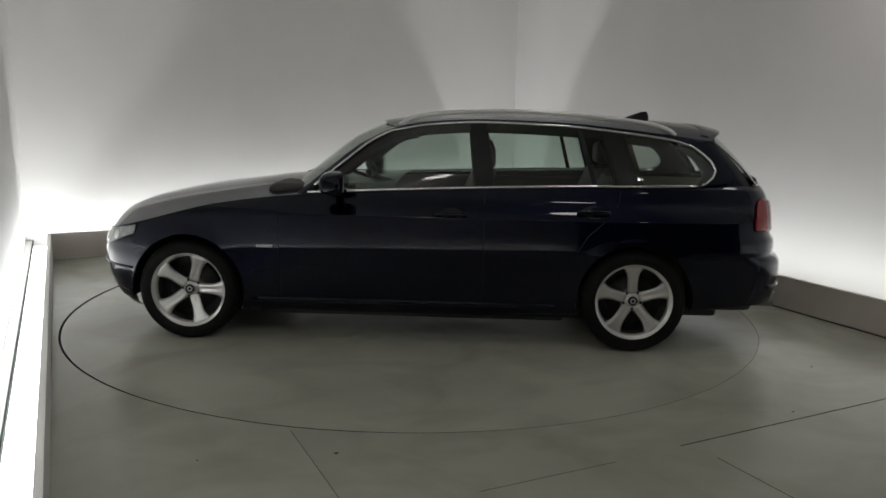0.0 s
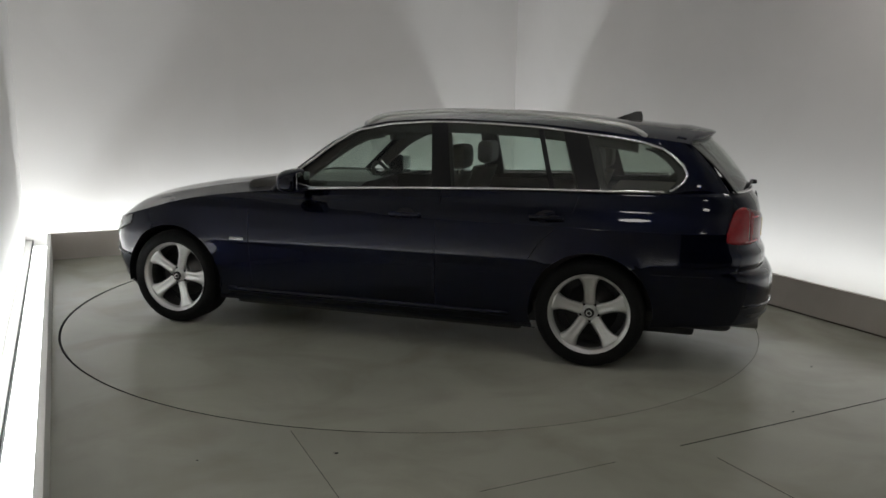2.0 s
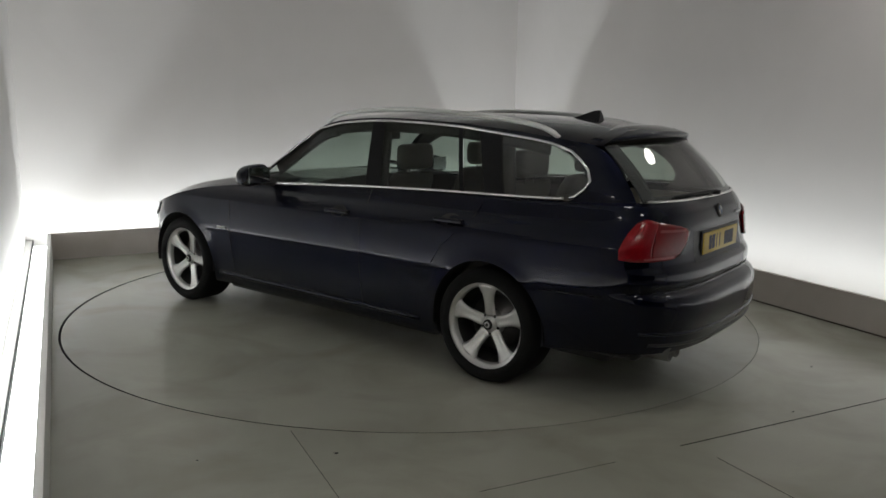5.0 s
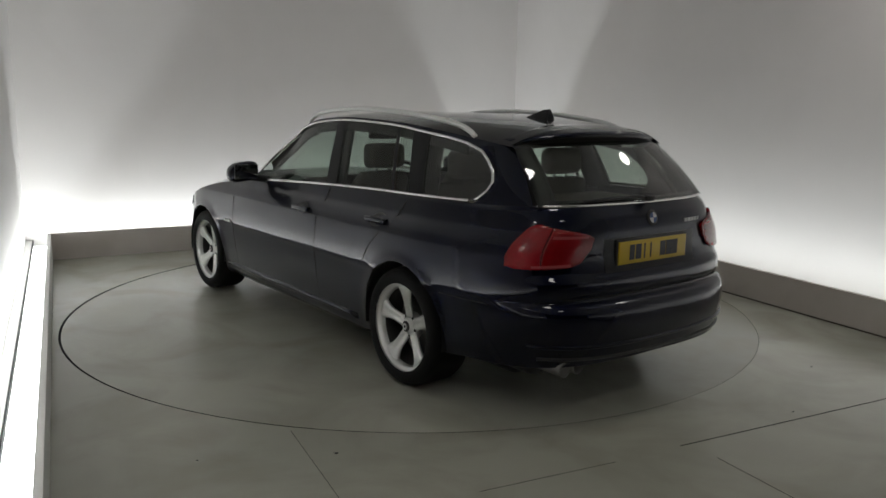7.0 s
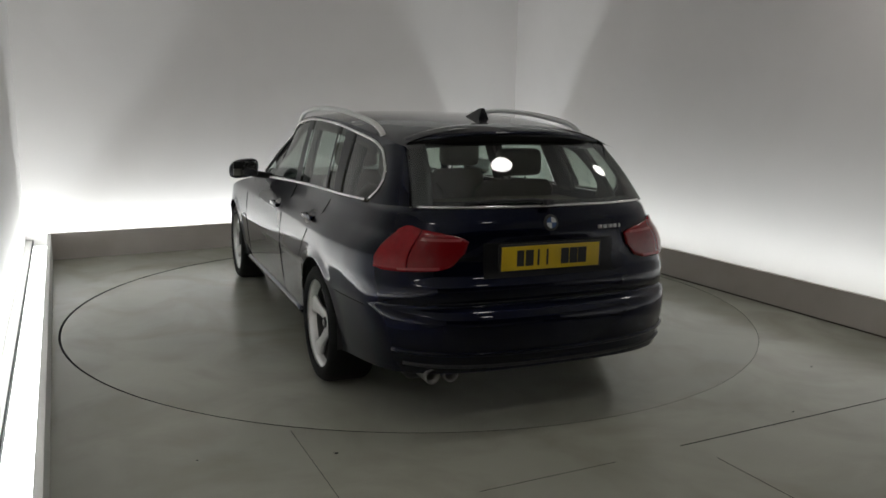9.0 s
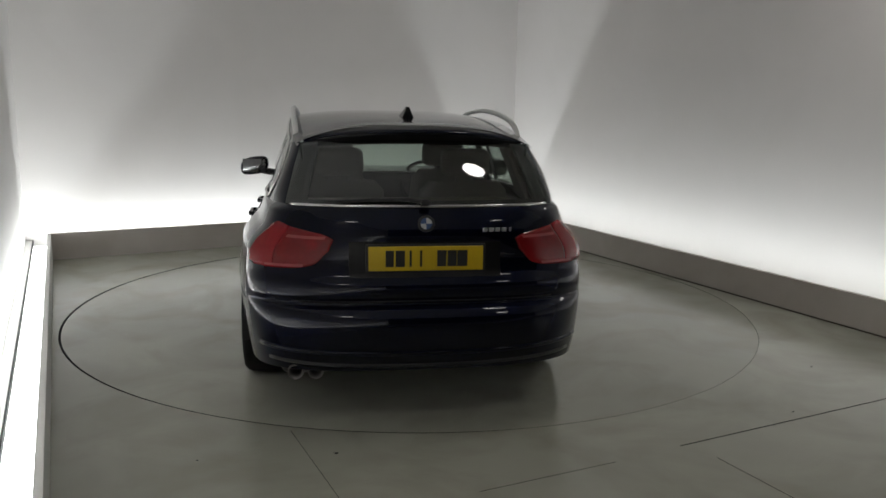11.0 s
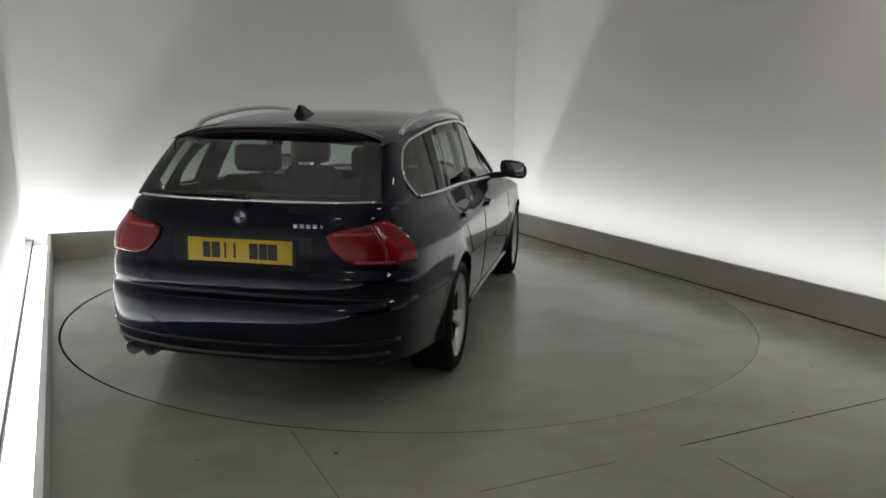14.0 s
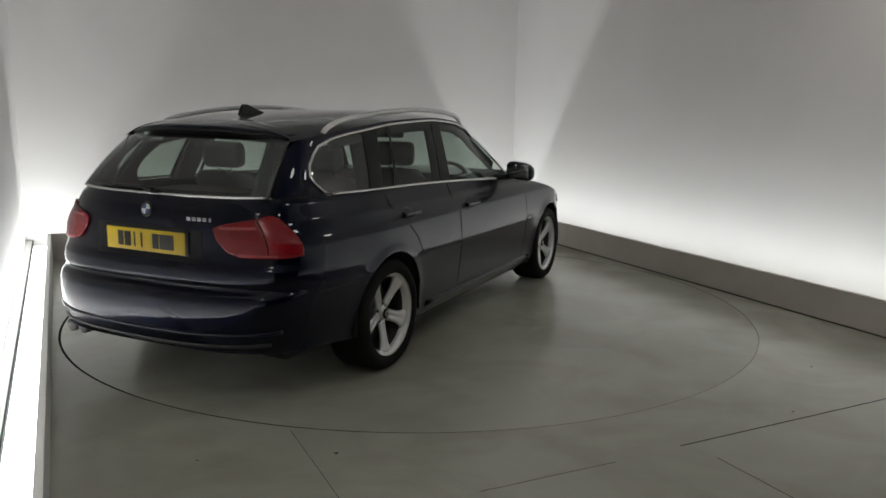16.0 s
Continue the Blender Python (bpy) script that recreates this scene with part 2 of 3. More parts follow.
def build_room():
    names = ("north", "east", "south", "west")
    inner, outer = corners(WALL), corners(WALL, 0.15)
    for i, nm in enumerate(names):
        k = (i + 1) % 4
        # South wall is out of view, made dark so the car's paint reflects little.
        w = part("wall_" + nm, prism([inner[i], inner[k], outer[k], outer[i]], -0.02, CEILING_H + 0.05), M_DARKWALL if nm == "south" else M_WALL)
        tagged(w, "plain unseen wall facing the turntable, dark to keep car reflections dark" if nm == "south" else "plain white painted studio wall lit from below", kind="structure")
    c = corners(WALL, 0.15)
    ce = part("ceiling", prism(c, CEILING_H, CEILING_H + 0.12), M_CEIL)
    tagged(ce, "plain dull grey painted ceiling", kind="structure")
    a, b = corners(KERB), corners(KERB, 0.03)
    for i, nm in enumerate(names):
        k = (i + 1) % 4
        # West kerb is coloured white to carry the light strip's glow; the others stay grey.
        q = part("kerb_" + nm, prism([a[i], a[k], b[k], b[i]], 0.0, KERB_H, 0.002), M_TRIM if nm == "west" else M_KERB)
        tagged(q, "low kerb hiding a light strip, whitened to stand in for its glow" if nm == "west" else "low grey painted kerb hiding a light strip", kind="structure")


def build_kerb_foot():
    """Patchy dark brown line where the east kerb meets the floor."""
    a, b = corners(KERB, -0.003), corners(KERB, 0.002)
    g = part("trim_kerb_east", prism([a[1], a[2], b[2], b[1]], 0.0003, 0.011), M_SEAM)
    tagged(g, "dark brown seam at the foot of the kerb", kind="structure")


def build_batten():
    n, t = NB, Vector((0.874, 0.486))
    p = [n * 3.401 + t * -0.91, n * 3.401 + t * 2.35, n * 3.3982 + t * 2.35, n * 3.3982 + t * -0.91]
    tagged(part("trim_north", prism(p, 1.225, 1.250), M_WALL), "thin white batten across the wall", kind="structure")


def strip_light(i, off, z, width):
    """A long lamp in the trough behind a kerb."""
    s = [(n, d + off) for n, d in KERB]
    c = [cross(s[q - 1], s[q]) for q in range(4)]
    a, b = c[i], c[(i + 1) % 4]
    mid, d = (a + b) / 2, (b - a)
    la = bpy.data.lights.new("cove_light", "AREA")
    la.shape, la.size, la.size_y = "RECTANGLE", d.length - 0.1, width
    la.energy, la.color = COVE * d.length * (1.0, 0.68, 1.0, 0.55)[i], (0.91, 0.985, 1.0)
    ob = new("cove_light", la)
    ob.matrix_world = Matrix.Translation((mid.x, mid.y, z)) @ Matrix.Rotation(math.atan2(d.y, d.x), 4, "Z") @ Matrix.Rotation(math.pi, 4, "X")
    return ob


def build_west_trough():
    """The strip's milky cover lies open beside the west wall, in lengths with thin seams."""
    n, t = UL, Vector((-UL.y, UL.x))
    for q in range(11):
        v0, v1 = -7.6 + q * 0.95, -7.6 + (q + 1) * 0.95 - 0.006
        pts = [n * 2.54 - t * v0, n * 2.54 - t * v1, n * 2.655 - t * v1, n * 2.655 - t * v0]
        if q == 0:
            w = part("light_cover", prism(pts, 0.105, 0.130, 0.002), M_STRIP)
            tagged(w, "glowing white light cover beside the wall", "light cover", "light covers along the wall")
        else:
            w2 = part("light_cover", prism(pts, 0.105, 0.130, 0.002), M_STRIP)
            tagged(w2, "glowing white light cover beside the wall", "light cover", "light covers along the wall")
    a0, a1 = n * 2.662 + t * 8.0, n * 2.662 - t * 3.2
    b0, b1 = n * 2.672 + t * 8.0, n * 2.672 - t * 3.2
    g = part("trim_west", prism([a0, a1, b1, b0], 0.0, 0.135), M_PIT)
    tagged(g, "dark seam strip beside the light cover", kind="structure")
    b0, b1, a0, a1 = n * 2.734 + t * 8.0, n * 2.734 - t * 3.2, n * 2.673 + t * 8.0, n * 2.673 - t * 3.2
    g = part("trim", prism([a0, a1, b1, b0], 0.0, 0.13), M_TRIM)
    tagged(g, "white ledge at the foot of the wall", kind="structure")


def downlight(x, y, r=0.18):
    base = new("ceiling_lamp")
    base.location = (x, y, CEILING_H)
    tagged(base, "round white ceiling lamp, switched on; two of the four are added fill", "ceiling lamp", "ceiling lamps")
    part("trim_ring", lathe("trim_ring", [(r, 0), (r + 0.03, 0), (r + 0.03, -0.012), (r, -0.02), (r, 0)], 40, "z"), M_TRIM, base)
    part("diffuser", lathe("diffuser", [(0, -0.008), (r * 0.7, -0.008), (r, -0.004)], 40, "z"), M_LAMP, base)
    la = bpy.data.lights.new("downlight", "AREA")
    la.shape, la.size, la.energy, la.color = "DISK", 2 * r, DOWNLIGHT, (1.0, 0.94, 0.89)
    ob = new("downlight", la)
    ob.location = (x, y, CEILING_H - 0.03)


build_floor()
disc = build_disc()
build_room()
build_kerb_foot()
build_batten()
build_west_trough()
for side, off, z, width in ((0, 0.165, 0.03, 0.025), (1, 0.128, 0.05, 0.025), (3, 0.112, 0.13, 0.02)):
    strip_light(side, off, z, width)
# First two fit the rear-glass glints; last two are unseen fill for the floor.
for x, y in ((2.95, -0.78), (1.1, -2.25), (2.0, -4.3), (-0.5, -5.0)):
    downlight(x, y)

# ---- the car: x forward, y to its left, origin on the floor midway between the axles ----
car = new("estate_car")
tagged(car, "dark blue estate car with silver alloy wheels on the turntable", "car")
AXLE, ARCH_R, ARCH_Z = 1.39, 0.352, 0.325

nose_x = curve_of([(0.18, 1.97), (0.26, 2.04), (0.40, 2.115), (0.52, 2.125), (0.60, 2.095), (0.68, 2.045), (0.80, 1.95), (1.1, 1.70)])
tail_x = curve_of([(0.20, -2.32), (0.27, -2.37), (0.36, -2.405), (0.48, -2.42), (0.54, -2.415), (0.575, -2.395), (0.60, -2.35), (0.64, -2.362), (0.68, -2.360), (0.73, -2.330), (0.80, -2.318),
                 (0.90, -2.318), (0.96, -2.305), (1.00, -2.28), (1.04, -2.25)])
half_w = curve_of([(0.18, 0.80), (0.22, 0.830), (0.30, 0.852), (0.40, 0.868), (0.50, 0.879), (0.575, 0.886), (0.598, 0.890), (0.61, 0.8905), (0.65, 0.8885), (0.70, 0.8845),
                   (0.75, 0.8790), (0.790, 0.8745), (0.812, 0.8715), (0.820, 0.8670), (0.840, 0.8557), (0.860, 0.8415), (0.880, 0.8245), (0.900, 0.8040), (0.915, 0.7910), (0.94, 0.7785), (0.97, 0.7665), (1.0, 0.754),
                   (1.016, 0.734), (1.03, 0.710)])
plan = curve_of([(-2.5, 0.90), (-2.1, 0.925), (-1.8, 0.968), (-1.4, 1.0), (-0.9, 0.99), (0, 0.985), (0.9, 0.985), (1.4, 0.992), (1.8, 0.955), (2.2, 0.89)])
top_z = curve_of([(2.2, 0.645), (2.10, 0.655), (1.95, 0.680), (1.8, 0.715), (1.6, 0.768), (1.39, 0.826), (1.2, 0.868), (0.9, 0.908), (0.6, 0.935), (0.3, 0.950), (0, 0.964),
                  (-0.5, 0.985), (-1.0, 1.000), (-1.5, 1.009), (-1.9, 1.017), (-2.1, 1.025), (-2.5, 1.025)])
low_z = curve_of([(2.2, 0.20), (1.9, 0.18), (1.5, 0.19), (1.0, 0.19), (0, 0.19), (-1.0, 0.19), (-1.6, 0.25), (-2.0, 0.285), (-2.5, 0.305)])


def arch_swell(x, z):
    s = 0.0
    for ax in (AXLE, -AXLE):
        d = math.hypot(x - ax, z - ARCH_Z)
        s += 0.007 * math.exp(-((d - ARCH_R) / 0.035) ** 2)
    return s


def side_y(x, z):
    return half_w(z) * plan(x) + arch_swell(x, z)


def outline(u, z):
    """A point of the body's left half at height z: u = 0 at the nose, 1 at the tail."""
    xf, xr = nose_x(z), tail_x(z)
    cf, cr = 1.48, -1.90
    if u < 0.22:
        a = u / 0.22 * math.pi / 2
        x = cf + (xf - cf) * math.cos(a) ** (2 / 3.1)
        y = side_y(x, z) * math.sin(a) ** (2 / 3.1)
    elif u > 0.80:
        a = (1 - u) / 0.20 * math.pi / 2
        x = cr + (xr - cr) * math.cos(a) ** (2 / 3.2)
        y = side_y(x, z) * math.sin(a) ** (2 / 3.2)
    else:
        x = cf + (cr - cf) * (u - 0.22) / 0.58
        y = side_y(x, z)
    return x, y


def shell(u, v, out=0.0):
    """The lower body: v = 0 at the sill, 1 at the belt."""
    x, y = outline(u, 0.6)
    z = 0.6
    for _ in range(3):
        z = low_z(x) + v * (top_z(x) - low_z(x))
        x, y = outline(u, z)
    p = Vector((x, y, z))
    if out:
        e = 0.004
        a, b = shell(min(u + e, 1), v), shell(max(u - e, 0), v)
        c, d = shell(u, min(v + e, 1)), shell(u, max(v - e, 0))
        n = (a - b).cross(c - d)
        n = n.normalized() if n.length else Vector((0, 1, 0))
        p = p + n * (out if n.dot(Vector((0, p.y, 0)) + Vector((p.x * 0.3, 0, 0))) > 0 else -out)
    return p


def find_u(want, z, axis, lo, hi):
    """u at which the outline reaches x (axis 0) or y (axis 1) at height z."""
    f = lambda u: outline(u, z)[axis]
    up = f(hi) > f(lo)
    for _ in range(40):
        m = (lo + hi) / 2
        if (f(m) < want) == up:
            lo = m
        else:
            hi = m
    return (lo + hi) / 2


def skin(u, z, out=0.0):
    """A point on the body at u and height z, raised by out along the surface."""
    p = Vector((*outline(u, z), z))
    if out:
        e = 0.003
        a, b = Vector((*outline(min(u + e, 1), z), z)), Vector((*outline(max(u - e, 0), z), z))
        c, d = Vector((*outline(u, z + 0.006), z + 0.006)), Vector((*outline(u, z - 0.006), z - 0.006))
        n = (a - b).cross(c - d).normalized()
        if n.dot(Vector((p.x * 0.5, p.y, 0))) < 0:
            n = -n
        p = p + n * out
    return p


def mirrored(p):
    return Vector((p[0], -p[1], p[2]))


def both(name, me, material, parent=car, label="", thick=0.0):
    """A part and its mirror image on the other flank."""
    obs = []
    other = me.copy()
    other.flip_normals()
    for v in other.vertices:
        v.co.y = -v.co.y
    for m in (me, other):
        ob = part(name, m, material, parent, label)
        if thick:
            thicken(ob, thick, 0)
        obs.append(ob)
    return obs


def door_edge(z):
    """Rear edge of the rear door, curving over the wheel arch."""
    return rear_edge(z)


rear_edge = curve_of([(0.20, -0.99), (0.62, -1.02), (0.72, -1.08), (0.80, -1.17), (0.90, -1.26), (1.02, -1.30)])


def body_panels():
    """The lower body as one smooth skin with wheel openings, then cut into its panels."""
    nu, nv = 240, 108
    vs, ids, faces = [], {}, []
    for side in (1, -1):
        for i in range(nu + 1):
            for j in range(nv + 1):
                if side < 0 and i in (0, nu):
                    ids[side, i, j] = ids[1, i, j]
                    continue
                p = shell(i / nu, j / nv)
                ids[side, i, j] = len(vs)
                vs.append(Vector((p.x, p.y * side if i not in (0, nu) else 0.0, p.z)))
    for side in (1, -1):
        for i in range(nu):
            for j in range(nv):
                q = [ids[side, i, j], ids[side, i + 1, j], ids[side, i + 1, j + 1], ids[side, i, j + 1]]
                c = sum((vs[k] for k in q), Vector()) / 4
                ax = AXLE if c.x > 0 else -AXLE
                if abs(c.y) > 0.6 and math.hypot(c.x - ax, c.z - ARCH_Z) < ARCH_R:
                    continue
                u, v = (i + 0.5) / nu, (j + 0.5) / nv
                if c.x < -2.0 and abs(c.y) < 0.655 and v > 0.413:
                    name = "tailgate"
                elif c.x < -1.73 and v < 0.392:
                    name = "rear_bumper"
                elif c.x > 1.78 and c.z < 0.56:
                    name = "front_bumper"
                elif -0.46 < c.x < 0.80 and v > 0.095:
                    name = "front_door"
                elif door_edge(c.z) < c.x < -0.46 and v > 0.095:
                    name = "rear_door"
                elif c.x > 0.8:
                    name = "front_wing"
                elif c.x < -0.46:
                    name = "rear_quarter"
                else:
                    name = "sill"
                one = name in ("tailgate", "rear_bumper", "front_bumper")
                faces.append((name, 0 if one else side, q[::-1] if side > 0 else q))
    count = {}
    for _, _, q in faces:
        for k in range(4):
            e = tuple(sorted((q[k], q[k - 1])))
            count[e] = count.get(e, 0) + 1
    edge = {k for e, n in count.items() if n == 1 for k in e}
    for k in edge:
        p = vs[k]
        ax = AXLE if p.x > 0 else -AXLE
        d = math.hypot(p.x - ax, p.z - ARCH_Z)
        if abs(p.y) > 0.6 and d < ARCH_R + 0.05 and p.z > low_z(p.x) + 0.012:
            x, z = ax + (p.x - ax) * ARCH_R / d, ARCH_Z + (p.z - ARCH_Z) * ARCH_R / d
            vs[k] = Vector((x, math.copysign(side_y(x, z), p.y), z))
    whole = mesh_of("whole", vs, [q for _, _, q in faces])
    normals = [v.normal.copy() for v in whole.vertices]
    bpy.data.meshes.remove(whole)
    for key in sorted({(n, sd) for n, sd, _ in faces}):
        here = [q for n, sd, q in faces if (n, sd) == key]
        used = sorted({k for q in here for k in q})
        at = {k: i for i, k in enumerate(used)}
        me = mesh_of(key[0], [vs[k] for k in used], [tuple(at[k] for k in q) for q in here])
        me.normals_split_custom_set_from_vertices([normals[k] for k in used])
        part(key[0], me, M_PAINT, car)


body_panels()

# bonnet: from fender to fender, crowned
bonnet_c = curve_of([(2.2, 0.66), (2.09, 0.72), (1.95, 0.80), (1.8, 0.85), (1.5, 0.91), (1.2, 0.95), (0.95, 0.985), (0.7, 1.0)])


def bonnet(s, t):
    u = s * 0.455
    x, y, z = shell(u, 1.0)
    w = 2 * t - 1
    rise = max(0.0, bonnet_c(x) - z) * (1 - abs(w) ** 2.6)
    crease = 0.010 * math.exp(-((abs(w) - 0.72) / 0.09) ** 2) * min(1, max(0, (2.0 - x) / 0.4))
    return Vector((x, y * w, z + rise + crease))


part("bonnet", grid("bonnet", bonnet, 70, 40, flip=True), M_PAINT, car)

# ---- greenhouse ----
roof_z = curve_of([(0.25, 1.28), (0.10, 1.345), (-0.10, 1.383), (-0.46, 1.402), (-0.94, 1.388), (-1.30, 1.358), (-1.64, 1.318), (-1.9, 1.285), (-2.1, 1.26)])
roof_y = curve_of([(0.25, 0.60), (0.0, 0.615), (-0.5, 0.63), (-1.2, 0.62), (-1.7, 0.595), (-2.1, 0.56)])


def cabin_y(x, z):
    zb, zr = top_z(x), roof_z(x)
    f = min(1.15, max(-0.1, (z - zb) / max(0.05, zr - zb)))
    yb, yr = side_y(x, zb), roof_y(x)
    return yb + (yr - yb) * (f if f < 0 else f ** 1.2)


def cabin(x, z, out=0.0):
    return Vector((x, cabin_y(x, z) + out, z + out * 0.3))


pillar_x = curve_of([(0.90, 0.74), (0.94, 0.68), (1.12, 0.46), (1.26, 0.28), (1.345, 0.10), (1.40, -0.05)])
dlo_top = curve_of([(0.10, 1.325), (-0.11, 1.362), (-0.46, 1.381), (-0.94, 1.366), (-1.29, 1.332), (-1.6, 1.292), (-1.74, 1.255)])
dlo_low = lambda x: top_z(x) + 0.012
DLO_END = [(-1.66, 1.28), (-1.74, 1.256), (-1.80, 1.215), (-1.855, 1.165), (-1.878, 1.115), (-1.862, 1.075), (-1.815, 1.034), (-1.79, 1.026)]


def front_top(x):
    """Upper edge of the side windows, down the windscreen pillar too."""
    if x <= 0.10:
        return dlo_top(x)
    lo, hi = 0.9, 1.34
    for _ in range(30):
        m = (lo + hi) / 2
        if pillar_x(m) - 0.03 > x:
            lo = m
        else:
            hi = m
    return min(lo, 1.325)


def pane(name, x_low0, x_low1, x_top0, x_top1, material, out=-0.006, top=front_top, nu=24):
    def f(s, t):
        xl, xt = x_low0 + (x_low1 - x_low0) * s, x_top0 + (x_top1 - x_top0) * s
        x = xl + (xt - xl) * t
        z = dlo_low(x) + (top(x) - dlo_low(x)) * t
        return cabin(x, z, out)
    return grid(name, f, nu, 10)


both("front_side_window", pane("front_side_window", 0.60, -0.40, 0.16, -0.36, M_GLASS), M_GLASS, label="front door window")
both("rear_side_window", pane("rear_side_window", -0.52, -1.12, -0.46, -1.02, M_GLASS), M_GLASS, label="rear door window")
both("quarter_light", pane("quarter_light", -1.15, -1.29, -1.05, -1.17, M_GLASS), M_GLASS, label="narrow rear door quarter light")
both("pillar_lining", pane("pillar_lining", -0.39, -0.53, -0.35, -0.47, M_CABIN, -0.055, nu=4), M_CABIN, thick=0.02)
both("rear_pillar_lining", pane("rear_pillar_lining", -1.27, -1.45, -1.16, -1.36, M_CABIN, -0.06, nu=4), M_CABIN, thick=0.02)
# black pillars between the windows
both("door_pillar", pane("door_pillar", -0.40, -0.52, -0.36, -0.46, M_GLOSSBLACK, 0.001, nu=4), M_GLOSSBLACK, label="gloss black door pillar")
both("window_divider", pane("window_divider", -1.12, -1.15, -1.02, -1.05, M_GLOSSBLACK, 0.001, nu=3), M_GLOSSBLACK)
both("rear_door_pillar", pane("rear_door_pillar", -1.29, -1.41, -1.17, -1.31, M_GLOSSBLACK, 0.001, nu=4), M_GLOSSBLACK)


def end_at(t):
    """The rounded rear end of the last side window, t = 0 below, 1 above."""
    k = (1 - t) * (len(DLO_END) - 1)
    i = min(int(k), len(DLO_END) - 2)
    a, b = DLO_END[i], DLO_END[i + 1]
    return a[0] + (b[0] - a[0]) * (k - i), a[1] + (b[1] - a[1]) * (k - i)


def load_window(s, t):
    xl, xt = -1.41, -1.31
    x0 = xl + (xt - xl) * t
    z0 = dlo_low(x0) + (dlo_top(x0) - dlo_low(x0)) * t
    x1, z1 = end_at(t)
    x, z = x0 + (x1 - x0) * s, z0 + (z1 - z0) * s
    if t > 0.999:
        z = dlo_top(x) * (1 - s) + z * s
    return cabin(x, z, -0.006)


both("load_bay_window", grid("load_bay_window", load_window, 20, 14), M_PRIVACY, label="rounded load bay side window")

# black door frames inside the glass, down the windscreen pillar and along the roof
def inner_frame(s, t):
    x = 0.50 - 2.10 * s
    z = (front_top(x) if x > -1.6 else dlo_top(x)) + 0.012
    return cabin(x - (0.05 * t if x > 0.0 else 0.0), z - 0.058 * t, -0.022 - 0.02 * t)


both("window_frame", grid("window_frame", inner_frame, 60, 3), M_CABIN, thick=0.012)

# body between the side windows and the roof, and the windscreen pillars
both("roof_frame", grid("roof_frame", lambda s, t: cabin(0.12 - 1.78 * s, dlo_top(0.12 - 1.78 * s) + (roof_z(0.12 - 1.78 * s) + 0.004 - dlo_top(0.12 - 1.78 * s)) * t), 50, 3), M_PAINT)


def screen_pillar(s, t):
    z = 0.915 + (1.352 - 0.915) * s
    x = pillar_x(z) - 0.045 + 0.085 * t
    return cabin(min(x, 0.74), z, 0.002 - 0.03 * t * t)


both("windscreen_pillar", grid("windscreen_pillar", screen_pillar, 24, 4), M_PAINT)


def windscreen(s, t):
    z = 0.945 + (1.362 - 0.945) * s
    w = 2 * t - 1
    y = (cabin_y(pillar_x(z), min(z, 1.35)) - 0.03) * w
    x = pillar_x(z) + 0.03 + (0.16 - 0.05 * s) * (1 - w * w)
    return Vector((x, y, z + 0.02 * s * (1 - w * w)))


def cowl(s, t):
    a, b = bonnet(1.0, t), windscreen(0.0, t)
    p = a + (b - a) * s
    return Vector((p.x, p.y, p.z - 0.012 * math.sin(math.pi * s)))


part("cowl", grid("cowl", cowl, 6, 24), M_BLACK, car, "black cowl under the windscreen")
part("windscreen", grid("windscreen", windscreen, 20, 24), M_GLASS, car)

# roof
roof_c = curve_of([(0.30, 1.372), (0.10, 1.403), (-0.2, 1.430), (-0.6, 1.445), (-1.1, 1.437), (-1.6, 1.410), (-2.1, 1.358)])


def roof(s, t):
    w = 2 * t - 1
    x0, x1 = 0.10 + 0.15 * (1 - w * w), -1.89 - 0.05 * (1 - w * w)
    x = x0 + (x1 - x0) * s
    y = roof_y(x) * w
    return Vector((x, y, roof_z(x) + 0.004 + (roof_c(x) - roof_z(x)) * (1 - abs(w) ** 3.2)))


part("roof", grid("roof", roof, 60, 30, flip=True), M_PAINT, car)
part("headlining", grid("headlining", lambda s, t: roof(0.10 + s * 0.86, 0.06 + 0.88 * t) - Vector((0, 0, 0.035)), 20, 12), M_LINER, car)


# rear corner between the last side window and the tailgate glass
def glass_edge(t):
    """Side edge of the tailgate glass, t = 0 below."""
    return Vector((-2.15 + 0.265 * t, 0.625 - 0.070 * t, 1.03 + 0.265 * t))


UC0, UC1 = find_u(-1.785, 1.02, 0, 0.3, 0.8), find_u(0.632, 1.02, 1, 0.99, 0.80)


def corner_sheet(s, t):
    x1, z1 = end_at(t)
    a = cabin(x1, z1, 0.001)
    b = glass_edge(t)
    c = Vector((b.x + 0.05, a.y - 0.008, (a.z + b.z) / 2 + 0.01 * t))
    return a * (1 - s) ** 2 + c * 2 * s * (1 - s) + b * s * s


def rear_corner(s, t):
    """From the last side window round to the tailgate glass, meeting the belt below."""
    foot = shell(UC0 + (UC1 - UC0) * s, 1.0) - corner_sheet(s, 0.0)
    return corner_sheet(s, t) + foot * (1 - t) ** 3


both("rear_corner", grid("rear_corner", rear_corner, 18, 20), M_PAINT)


def corner_cap(s, t):
    """Fills from the end of the roof frame to the top of the corner."""
    x = -1.62 - 0.36 * s
    top = Vector((x, roof_y(x), roof_z(x) + 0.005))
    i = min(1.0, s * 1.02)
    low = rear_corner(i, 1.0)
    return low + (top - low) * t


both("corner_cap", grid("corner_cap", corner_cap, 14, 4), M_PAINT)


both("corner_lining", grid("corner_lining", lambda s, t: rear_corner(s, 0.04 + 0.92 * t) + Vector((0.05, -0.085, -0.02)), 10, 10), M_CABIN, thick=0.02)


def tail_glass(s, t):
    w = 2 * t - 1
    e = glass_edge(s)
    bow = 0.011 * math.sin(math.pi * s)
    return Vector((e.x - (0.115 + 0.02 * s) * (1 - w * w) - bow, e.y * w, e.z + 0.02 * s * (1 - w * w) + bow * 0.7))


